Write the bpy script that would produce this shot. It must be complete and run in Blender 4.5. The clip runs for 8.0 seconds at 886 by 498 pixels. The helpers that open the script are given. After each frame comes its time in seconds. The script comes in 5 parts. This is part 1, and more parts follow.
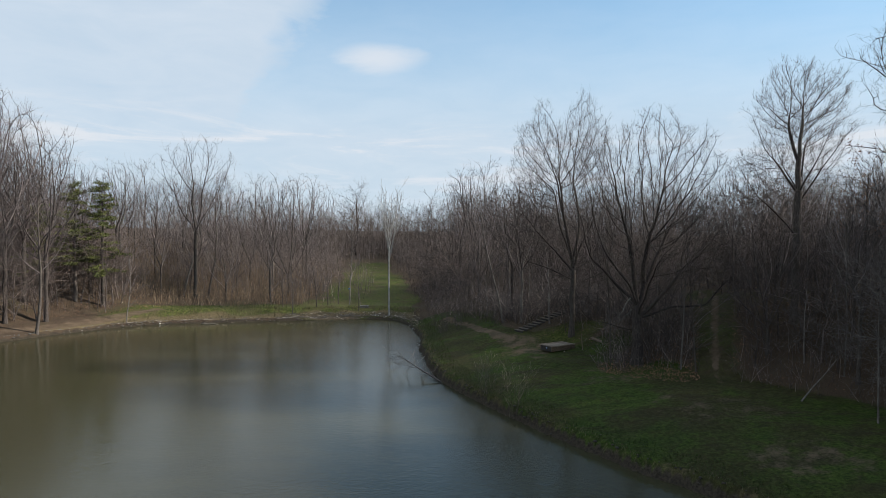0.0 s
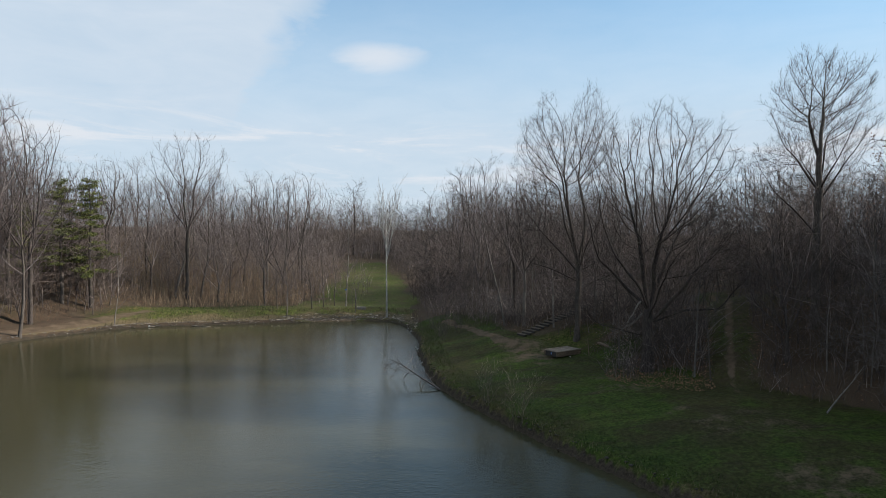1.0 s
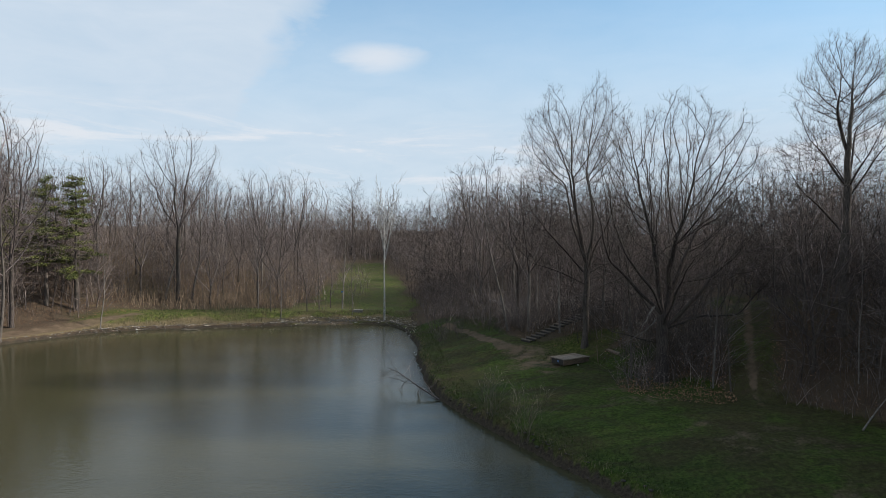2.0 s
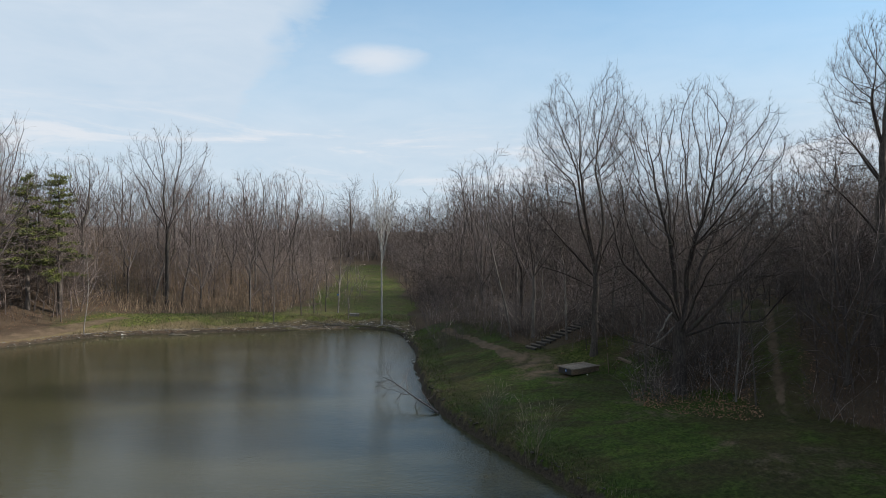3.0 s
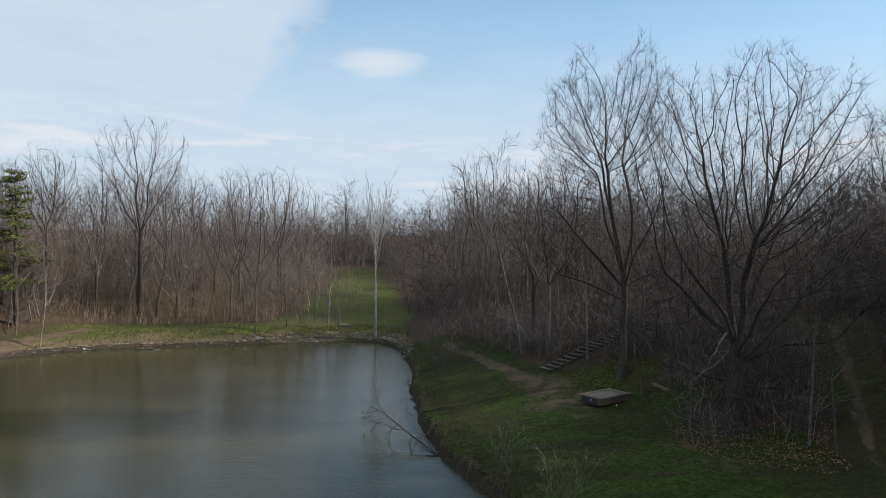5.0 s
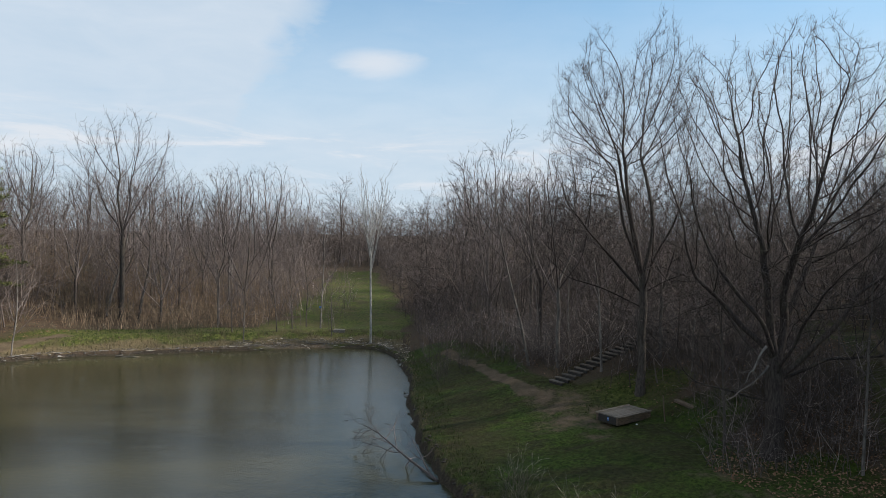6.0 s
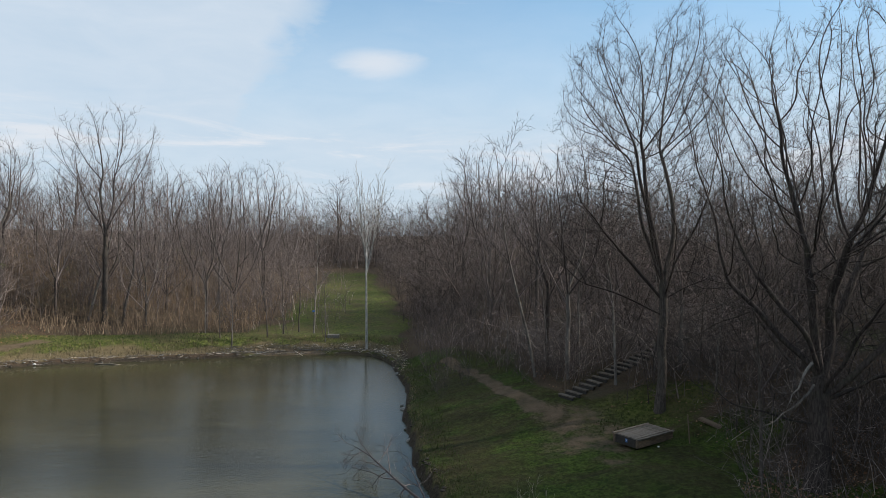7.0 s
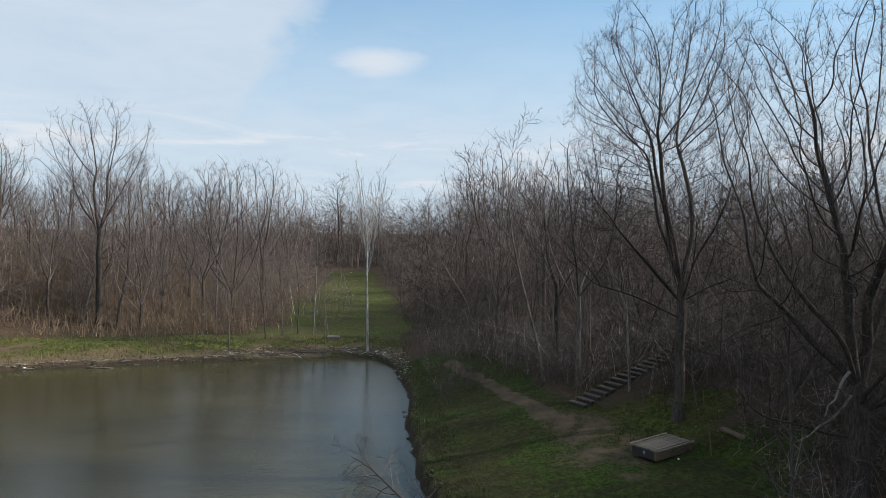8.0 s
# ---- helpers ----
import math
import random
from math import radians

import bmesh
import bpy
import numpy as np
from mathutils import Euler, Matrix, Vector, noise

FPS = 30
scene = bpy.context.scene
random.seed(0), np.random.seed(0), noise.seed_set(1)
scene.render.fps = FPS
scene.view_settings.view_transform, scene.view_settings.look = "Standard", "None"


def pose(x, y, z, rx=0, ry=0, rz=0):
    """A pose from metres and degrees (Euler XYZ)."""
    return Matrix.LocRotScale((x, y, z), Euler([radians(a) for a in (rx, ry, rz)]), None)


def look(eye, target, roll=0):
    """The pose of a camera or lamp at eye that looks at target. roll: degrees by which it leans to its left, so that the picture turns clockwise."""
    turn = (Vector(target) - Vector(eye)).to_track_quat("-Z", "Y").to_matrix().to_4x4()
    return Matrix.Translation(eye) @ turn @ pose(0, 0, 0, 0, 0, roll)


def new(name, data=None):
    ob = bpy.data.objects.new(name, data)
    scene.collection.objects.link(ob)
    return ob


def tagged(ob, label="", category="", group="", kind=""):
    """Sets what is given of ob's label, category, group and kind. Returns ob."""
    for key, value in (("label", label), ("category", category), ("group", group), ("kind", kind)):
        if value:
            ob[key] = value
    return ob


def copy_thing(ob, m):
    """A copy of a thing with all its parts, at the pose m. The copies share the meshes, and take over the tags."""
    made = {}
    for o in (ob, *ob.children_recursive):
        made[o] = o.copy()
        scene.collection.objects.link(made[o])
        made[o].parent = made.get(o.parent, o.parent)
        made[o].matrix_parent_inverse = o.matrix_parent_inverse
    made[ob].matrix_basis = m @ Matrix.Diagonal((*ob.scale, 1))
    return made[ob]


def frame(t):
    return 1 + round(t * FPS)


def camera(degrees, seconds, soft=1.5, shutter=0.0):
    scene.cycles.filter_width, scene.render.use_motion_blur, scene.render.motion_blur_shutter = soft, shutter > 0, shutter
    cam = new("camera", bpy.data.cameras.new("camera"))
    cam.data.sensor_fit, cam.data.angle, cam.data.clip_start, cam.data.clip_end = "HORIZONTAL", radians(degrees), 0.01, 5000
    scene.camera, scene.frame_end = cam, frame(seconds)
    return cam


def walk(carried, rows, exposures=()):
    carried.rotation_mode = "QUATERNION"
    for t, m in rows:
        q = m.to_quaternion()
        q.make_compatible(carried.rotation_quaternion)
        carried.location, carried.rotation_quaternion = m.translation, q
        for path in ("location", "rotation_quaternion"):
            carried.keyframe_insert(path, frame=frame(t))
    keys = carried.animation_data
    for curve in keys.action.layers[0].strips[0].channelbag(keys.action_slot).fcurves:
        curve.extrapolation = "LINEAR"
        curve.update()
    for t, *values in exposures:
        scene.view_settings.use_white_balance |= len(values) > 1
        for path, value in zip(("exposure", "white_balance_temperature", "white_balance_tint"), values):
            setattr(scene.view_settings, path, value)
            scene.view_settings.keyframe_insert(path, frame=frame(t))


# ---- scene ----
cam = camera(68.0, 8.0, soft=0.5)
PATH = [
    (0, (0.096, 0.416, 9.516), (0.075, 2.415, 9.459), 0.8),
    (0.5, (0.074, 1.437, 9.555), (0.054, 3.436, 9.495), 0.8),
    (1, (0.048, 2.533, 9.54), (0.03, 4.532, 9.48), 0.8),
    (1.5, (0.028, 3.748, 9.527), (0.01, 5.747, 9.467), 0.9),
    (3, (0.052, 7.645, 9.423), (0.033, 9.644, 9.368), 0.9),
    (3.5, (0.107, 9.082, 9.392), (0.085, 11.081, 9.338), 0.9),
    (4, (0.106, 10.58, 9.364), (0.083, 12.579, 9.312), 0.9),
    (4.5, (0.086, 12.149, 9.343), (0.064, 14.149, 9.293), 0.9),
    (4.7, (0.077, 12.764, 9.334), (0.054, 14.764, 9.287), 0.9),
    (6, (-0.142, 16.74, 9.274), (-0.156, 18.739, 9.232), 1.0),
    (6.5, (-0.148, 18.265, 9.3), (-0.162, 20.264, 9.256), 0.9),
    (7, (-0.136, 19.547, 9.289), (-0.15, 21.547, 9.247), 1.0),
    (7.5, (-0.186, 20.471, 9.29), (-0.202, 22.47, 9.248), 1.0),
    (8, (-0.3, 21.034, 9.305), (-0.317, 23.034, 9.258), 0.9),
]
walk(cam, [(t, look(eye, target, roll)) for t, eye, target, roll in PATH])

# ---- sky and sun ----
SUN_EL, SUN_AZ = radians(29.5), radians(86)          # azimuth from +y towards +x
SKY, SUN = (0.063, 0.119, 0.133), 5.0
scene.view_settings.exposure = 0.5


class Nodes:
    """Short hand for a node tree."""

    def __init__(self, tree):
        self.tree = tree
        tree.nodes.clear()

    def add(self, kind, operation="", blend="", smooth=False, clamp=False, attribute=""):
        n = self.tree.nodes.new("ShaderNode" + kind)
        if operation:
            n.operation, n.use_clamp = operation, clamp
        if blend:
            n.blend_type = blend
        if smooth:
            n.interpolation_type = "SMOOTHSTEP"
        if attribute:
            n.attribute_name = attribute
        return n

    def link(self, a, b):
        self.tree.links.new(a, b)

    def feed(self, socket, v):
        if hasattr(v, "is_output"):
            self.link(v, socket)
        else:
            socket.default_value = v

    def math(self, op, a, b=0.0, c=0.0, clamp=False):
        n = self.add("Math", operation=op, clamp=clamp)
        for s, v in zip(n.inputs, (a, b, c)):
            self.feed(s, v)
        return n.outputs[0]

    def noise(self, vec, scale, detail=3.0, rough=0.55, distort=0.0):
        n = self.add("TexNoise")
        if vec is not None:
            self.link(vec, n.inputs["Vector"])
        n.inputs["Scale"].default_value = scale
        n.inputs["Detail"].default_value = detail
        n.inputs["Roughness"].default_value = rough
        n.inputs["Distortion"].default_value = distort
        return n.outputs["Fac"]

    def step(self, v, lo, hi):
        n = self.add("MapRange", smooth=True)
        self.feed(n.inputs[0], v)
        for i, x in enumerate((lo, hi, 0.0, 1.0)):
            n.inputs[i + 1].default_value = x
        return n.outputs[0]

    def mix(self, fac, a, b, blend="MIX"):
        n = self.add("MixRGB", blend=blend)
        for s, v in zip(n.inputs, (fac, a, b)):
            if isinstance(v, tuple) and len(v) == 3:
                v = (*v, 1)
            self.feed(s, v)
        return n.outputs[0]

    def vec(self, x, y, z):
        n = self.add("CombineXYZ")
        for s, v in zip(n.inputs, (x, y, z)):
            self.feed(s, v)
        return n.outputs[0]


def build_sky():
    world = bpy.data.worlds.new("sky")
    scene.world = world
    world.use_nodes = True
    N = Nodes(world.node_tree)
    co = N.add("TexCoord")
    sep = N.add("SeparateXYZ")
    N.link(co.outputs["Generated"], sep.inputs[0])
    x, y, z = sep.outputs
    az = N.math("ARCTAN2", x, y)
    el = N.math("ARCSINE", z)
    sky = N.add("TexSky")
    sky.sky_type, sky.sun_disc, sky.sun_elevation, sky.sun_rotation = "NISHITA", False, SUN_EL, SUN_AZ
    sky.altitude, sky.air_density, sky.dust_density, sky.ozone_density = 200.0, 1.0, 0.6, 1.5
    blue = N.mix(1.0, sky.outputs[0], SKY, "MULTIPLY")
    plane = N.vec(az, N.math("MULTIPLY", el, 3.2), 0.0)
    wisp = N.step(N.noise(plane, 2.4, 7, 0.62, 0.8), 0.4, 0.72)
    rough = N.noise(plane, 7.0, 6, 0.62, 0.4)
    # one broad bank of thin cloud, its edge leaning with height
    edge = N.math("SUBTRACT", N.math("ADD", az, N.math("MULTIPLY", N.math("SUBTRACT", rough, 0.5), 0.16)), N.math("MULTIPLY", N.math("SUBTRACT", el, 0.25), 0.45))
    bank = N.step(edge, -0.19, -0.30)
    # a small lens of cloud
    ex = N.math("DIVIDE", N.math("ADD", N.math("ADD", az, 0.111), N.math("MULTIPLY", N.math("SUBTRACT", rough, 0.5), 0.075)), 0.047)
    ey = N.math("DIVIDE", N.math("ADD", N.math("SUBTRACT", el, 0.252), N.math("MULTIPLY", N.math("SUBTRACT", rough, 0.5), 0.028)), 0.017)
    lens = N.step(N.math("ADD", N.math("MULTIPLY", ex, ex), N.math("MULTIPLY", ey, ey)), 2.4, -0.6)
    # low streaks
    streak = N.step(N.noise(N.vec(az, N.math("MULTIPLY", el, 7.0), 2.3), 4.0, 7, 0.66, 0.7), 0.47, 0.66)
    low = N.math("MULTIPLY", streak, N.math("MULTIPLY", N.step(el, 0.02, 0.09), N.step(el, 0.2, 0.12)))
    haze = N.math("MULTIPLY", N.step(el, 0.46, 0.05), 0.84)
    cover = N.math("MULTIPLY", bank, N.math("ADD", N.math("MULTIPLY", rough, 0.35), 0.62))
    cover = N.math("ADD", cover, N.math("MULTIPLY", wisp, N.math("SUBTRACT", 0.34, N.math("MULTIPLY", bank, 0.3))))
    cover = N.math("MINIMUM", N.math("ADD", N.math("MAXIMUM", cover, haze), 0.2), 0.95)
    white = N.mix(rough, (0.362, 0.455, 0.555), (0.505, 0.555, 0.615))
    colour = N.mix(cover, blue, white)
    # brighter lens and streaks
    colour = N.mix(N.math("MULTIPLY", N.math("MAXIMUM", lens, low), 0.8), colour, (0.56, 0.58, 0.615))
    bg = N.add("Background")
    N.link(colour, bg.inputs[0])
    bg.inputs[1].default_value = 1.0
    N.link(bg.outputs[0], N.add("OutputWorld").inputs[0])


build_sky()
sun = new("sun", bpy.data.lights.new("sun", "SUN"))
sun.data.energy, sun.data.angle, sun.data.color = SUN, radians(1.5), (1.0, 0.92, 0.82)
sun_way = Vector((math.sin(SUN_AZ) * math.cos(SUN_EL), math.cos(SUN_AZ) * math.cos(SUN_EL), math.sin(SUN_EL)))
sun.matrix_world = look(sun_way * 200, (0, 0, 0))


# ---- materials ----
def material(name):
    m = bpy.data.materials.new(name)
    m.use_nodes = True
    N = Nodes(m.node_tree)
    p = N.add("BsdfPrincipled")
    N.link(p.outputs[0], N.add("OutputMaterial").inputs[0])
    return m, N, p


def bumped(N, p, height, strength, distance=0.02):
    b = N.add("Bump")
    b.inputs["Strength"].default_value = strength
    b.inputs["Distance"].default_value = distance
    N.link(height, b.inputs["Height"])
    N.link(b.outputs[0], p.inputs["Normal"])


def bark(name, dark, light, scale=6.0, moss=0.0, per_island=0.0):
    m, N, p = material(name)
    co = N.add("TexCoord").outputs["Object"]
    st = N.add("Mapping")
    st.inputs["Scale"].default_value = (1, 1, 0.22)
    N.link(co, st.inputs[0])
    fine = N.noise(st.outputs[0], scale * 3, 6, 0.7)
    wide = N.noise(co, 0.7, 3)
    c = N.mix(N.step(fine, 0.32, 0.68), dark, light)
    c = N.mix(N.math("MULTIPLY", N.step(wide, 0.35, 0.75), 0.5), c, tuple(v * 0.6 for v in dark))
    if moss:
        c = N.mix(N.math("MULTIPLY", N.step(N.noise(co, 1.6, 4), 0.5, 0.72), moss), c, (0.09, 0.1, 0.05))
    r = N.add("ObjectInfo").outputs["Random"]
    v = N.math("ADD", N.math("MULTIPLY", r, 0.5), 0.75)
    c = N.mix(1.0, c, N.vec(v, v, v), "MULTIPLY")
    if per_island:
        g = N.add("NewGeometry").outputs["Random Per Island"]
        # a few islands far brighter; on twigs this paints in caught light
        w = N.math("ADD", N.math("MULTIPLY", N.math("POWER", g, 6.0), 4.0 * per_island), 1 - 0.45 * per_island)
        c = N.mix(1.0, c, N.vec(w, w, w), "MULTIPLY")
    N.link(c, p.inputs["Base Color"])
    p.inputs["Roughness"].default_value = 0.9
    p.inputs["Specular IOR Level"].default_value = 0.2
    bumped(N, p, fine, 0.6, 0.03)
    return m


BARK = bark("grey_brown_bark", (0.045, 0.038, 0.033), (0.13, 0.11, 0.096), moss=0.2)
BARK_DARK = bark("dark_oak_bark", (0.03, 0.024, 0.0215), (0.1, 0.082, 0.073), moss=0.15)
TWIG = bark("twig_bark", (0.05, 0.042, 0.04), (0.15, 0.125, 0.118), per_island=0.5)
BRUSH = bark("understory_bark", (0.056, 0.045, 0.0405), (0.157, 0.127, 0.114), per_island=0.5)
# Paler than BRUSH, with light caught by some twigs put into the colour.
TANGLE = bark("pale_sunlit_tangled_twigs", (0.074, 0.06, 0.053), (0.205, 0.17, 0.153), per_island=0.75)
BROWN_BRUSH = bark("dry_brown_brush", (0.105, 0.073, 0.049), (0.245, 0.18, 0.12), per_island=0.3)
# Slightly redder copies of BRUSH and TWIG, brightened to paint in sunlight.
BRUSH_RED_LIT = bark("reddish_sunlit_understory_bark", (0.088, 0.07, 0.062), (0.215, 0.175, 0.157), per_island=0.3)
TWIG_RED_LIT = bark("reddish_sunlit_twig_bark", (0.1, 0.082, 0.076), (0.26, 0.218, 0.203), per_island=0.5)
BARK_PALE = bark("pale_grey_bark", (0.08, 0.07, 0.062), (0.23, 0.207, 0.186), scale=3)
BIRCH = bark("birch_bark", (0.2, 0.19, 0.175), (0.5, 0.48, 0.445), scale=3)
DEADWOOD = bark("bleached_dead_wood", (0.14, 0.125, 0.11), (0.36, 0.33, 0.3))
DRIFT = bark("driftwood", (0.15, 0.125, 0.1), (0.42, 0.37, 0.31), per_island=0.9)
STRAW = bark("dry_stem", (0.1, 0.084, 0.06), (0.24, 0.21, 0.158), per_island=0.6)


def ground_material():
    m, N, p = material("grass_earth_and_leaf_litter")
    co = N.add("TexCoord").outputs["Object"]
    # the fresh mask marks grass that is coloured as if sunlit
    a = {k: N.add("Attribute", attribute=k).outputs["Fac"] for k in ("grass", "dirt", "mud", "dry", "fresh")}
    fine, mid, wide = N.noise(co, 9.0, 6, 0.7), N.noise(co, 1.3, 5, 0.6), N.noise(co, 0.22, 4, 0.55)
    tiny = N.noise(co, 38.0, 4, 0.7)
    grass = N.mix(N.step(fine, 0.3, 0.7), (0.029, 0.05, 0.007), (0.088, 0.126, 0.021))
    streak = N.add("Mapping")
    streak.inputs["Scale"].default_value = (0.5, 1.6, 1.0)
    N.link(co, streak.inputs[0])
    band = N.noise(streak.outputs[0], 0.55, 5, 0.6, 0.5)
    grass = N.mix(N.math("MULTIPLY", N.step(mid, 0.42, 0.66), 0.7), grass, (0.054, 0.056, 0.017))
    grass = N.mix(N.math("MULTIPLY", N.step(band, 0.46, 0.64), 0.75), grass, (0.046, 0.038, 0.019))
    grass = N.mix(N.math("MULTIPLY", N.step(band, 0.5, 0.34), 0.5), grass, (0.022, 0.044, 0.008))
    grass = N.mix(N.math("MULTIPLY", N.step(wide, 0.42, 0.6), 0.7), grass, (0.056, 0.044, 0.02))
    clump = N.noise(co, 4.5, 4, 0.65, 0.4)
    grass = N.mix(N.step(clump, 0.58, 0.36), grass, N.mix(1.0, grass, (0.62, 0.66, 0.6), "MULTIPLY"))
    grass = N.mix(N.math("MULTIPLY", N.step(clump, 0.55, 0.75), 0.7), grass, (0.075, 0.092, 0.024))
    grass = N.mix(N.step(tiny, 0.62, 0.3), grass, N.mix(1.0, grass, (0.45, 0.5, 0.45), "MULTIPLY"))
    # sunlight painted into the grass: brighter, yellower green with brown patches
    grass = N.mix(a["fresh"], grass, N.mix(N.math("MULTIPLY", N.step(N.noise(co, 0.45, 6, 0.7, 0.3), 0.42, 0.62), 0.8), N.mix(N.step(clump, 0.36, 0.66), (0.04, 0.052, 0.011), (0.128, 0.138, 0.036)), (0.095, 0.075, 0.038)))
    litter = N.mix(N.step(tiny, 0.33, 0.66), (0.028, 0.02, 0.014), (0.108, 0.074, 0.049))
    litter = N.mix(N.math("MULTIPLY", N.step(mid, 0.42, 0.7), 0.6), litter, (0.075, 0.058, 0.04))
    litter = N.mix(N.math("MULTIPLY", N.step(wide, 0.52, 0.7), 0.35), litter, (0.055, 0.07, 0.025))
    dirt = N.mix(N.step(mid, 0.25, 0.75), (0.072, 0.051, 0.034), (0.15, 0.107, 0.074))
    mud = N.mix(N.step(fine, 0.3, 0.7), (0.02, 0.016, 0.012), (0.065, 0.052, 0.037))

    def edge(attr, amount=0.55):
        v = N.math("ADD", attr, N.math("MULTIPLY", N.math("SUBTRACT", N.math("ADD", N.math("MULTIPLY", mid, 0.6), N.math("MULTIPLY", fine, 0.4)), 0.5), amount * 2))
        return N.step(v, 0.3, 0.7)

    c = N.mix(edge(a["grass"]), litter, grass)
    c = N.mix(edge(a["dry"], 0.6), c, N.mix(N.step(tiny, 0.3, 0.7), (0.075, 0.055, 0.03), (0.2, 0.155, 0.085)))
    c = N.mix(N.math("MULTIPLY", edge(a["dirt"], 0.75), 0.85), c, dirt)
    c = N.mix(edge(a["mud"], 0.4), c, mud)
    N.link(c, p.inputs["Base Color"])
    p.inputs["Roughness"].default_value = 0.95
    p.inputs["Specular IOR Level"].default_value = 0.15
    h = N.math("ADD", N.math("MULTIPLY", fine, 0.6), N.math("MULTIPLY", tiny, 0.4))
    bumped(N, p, N.math("ADD", h, N.math("MULTIPLY", clump, 1.2)), 0.9, 0.06)
    return m


def water_material():
    m, N, p = material("murky_pond_water")
    co = N.add("TexCoord").outputs["Object"]
    st = N.add("Mapping")
    st.inputs["Scale"].default_value = (0.72, 1.0, 1.0)
    st.inputs["Rotation"].default_value = (0, 0, radians(12))
    N.link(co, st.inputs[0])
    wide = N.noise(co, 0.05, 3)
    sep = N.add("SeparateXYZ")
    N.link(co, sep.inputs[0])
    # the lee of the hillside lies calm, the open reach is ruffled
    gust = N.step(N.math("ADD", sep.outputs[0], N.math("MULTIPLY", N.noise(co, 0.07, 4, 0.55, 0.4), 18.0)), -20.0, -3.0)
    small = N.noise(st.outputs[0], 4.6, 4, 0.62, 0.3)
    long_ = N.noise(st.outputs[0], 1.6, 2, 0.5, 0.2)
    c = N.mix(wide, (0.039, 0.036, 0.018), (0.053, 0.05, 0.027))
    N.link(c, p.inputs["Base Color"])
    p.inputs["Roughness"].default_value = 0.06
    p.inputs["IOR"].default_value = 1.333
    h = N.math("ADD", N.math("MULTIPLY", small, N.math("ADD", N.math("MULTIPLY", gust, 0.7), 0.5)), N.math("MULTIPLY", long_, 0.5))
    bumped(N, p, h, 0.11, 0.10)
    return m


def wood_material(name, dark, light, grain=(1, 14, 14)):
    m, N, p = material(name)
    co = N.add("TexCoord").outputs["Object"]
    st = N.add("Mapping")
    st.inputs["Scale"].default_value = grain
    N.link(co, st.inputs[0])
    g = N.noise(st.outputs[0], 3.0, 6, 0.7, 0.5)
    c = N.mix(N.step(g, 0.3, 0.7), dark, light)
    c = N.mix(N.math("MULTIPLY", N.step(N.noise(co, 2.2, 4), 0.45, 0.75), 0.55), c, tuple(v * 0.45 for v in dark))
    r = N.add("ObjectInfo").outputs["Random"]
    v = N.math("ADD", N.math("MULTIPLY", r, 0.45), 0.78)
    c = N.mix(1.0, c, N.vec(v, v, v), "MULTIPLY")
    N.link(c, p.inputs["Base Color"])
    p.inputs["Roughness"].default_value = 0.85
    bumped(N, p, g, 0.5, 0.01)
    return m


def speckled(name, a, b, scale=9.0, rough=0.9, thin=False):
    m, N, p = material(name)
    co = N.add("TexCoord").outputs["Object"]
    f = N.noise(co, scale, 6, 0.7)
    c = N.mix(N.step(f, 0.3, 0.7), a, b)
    c = N.mix(N.math("MULTIPLY", N.step(N.noise(co, scale / 5, 4), 0.45, 0.75), 0.4), c, tuple(v * 0.5 for v in a))
    g = N.add("NewGeometry").outputs["Random Per Island"]
    w = N.math("ADD", N.math("MULTIPLY", g, 0.5), 0.75)
    c = N.mix(1.0, c, N.vec(w, w, w), "MULTIPLY")
    N.link(c, p.inputs["Base Color"])
    p.inputs["Roughness"].default_value = rough
    bumped(N, p, f, 0.5, 0.02)
    if thin:
        t, mixer = N.add("BsdfTranslucent"), N.add("MixShader")
        N.link(c, t.inputs[0])
        mixer.inputs[0].default_value = 0.45
        N.link(p.outputs[0], mixer.inputs[1])
        N.link(t.outputs[0], mixer.inputs[2])
        N.link(mixer.outputs[0], [n for n in N.tree.nodes if n.type == "OUTPUT_MATERIAL"][0].inputs[0])
    return m


GROUND, WATER = ground_material(), water_material()
DECK = wood_material("weathered_deck_boards", (0.1, 0.081, 0.063), (0.245, 0.205, 0.165))
NEAR_BLACK = wood_material("near_black_timber", (0.012, 0.011, 0.01), (0.04, 0.034, 0.028))
TIMBER = wood_material("dark_timber", (0.055, 0.039, 0.027), (0.17, 0.122, 0.08))
TREAD = wood_material("weathered_step_timber", (0.066, 0.052, 0.04), (0.18, 0.148, 0.118))
STONE = speckled("grey_shore_stone", (0.08, 0.077, 0.07), (0.22, 0.21, 0.195))
CONCRETE = speckled("stained_concrete", (0.14, 0.12, 0.095), (0.27, 0.24, 0.2))
BLADE = speckled("grass_blades", (0.024, 0.038, 0.008), (0.052, 0.076, 0.016), 0.6, thin=True)
DRYBLADE = speckled("dry_grass", (0.1, 0.082, 0.042), (0.22, 0.185, 0.11), 0.8, thin=True)
NEEDLE = speckled("pine_needles", (0.036, 0.05, 0.012), (0.15, 0.16, 0.036), 0.9)
RUSSET = speckled("russet_dead_leaves", (0.13, 0.065, 0.035), (0.3, 0.17, 0.1), 1.2)
BLUE = speckled("blue_painted_metal", (0.03, 0.1, 0.28), (0.05, 0.15, 0.36), 20, 0.5)
WHITE = speckled("white_plastic", (0.7, 0.7, 0.68), (0.82, 0.82, 0.8), 20, 0.4)


# ---- mesh helpers ----
def mesh_from(name, verts, faces, mat, smooth=False):
    me = bpy.data.meshes.new(name)
    me.from_pydata([tuple(v) for v in verts], [], faces)
    me.materials.append(mat)
    if smooth:
        me.polygons.foreach_set("use_smooth", [True] * len(me.polygons))
    me.update()
    return me


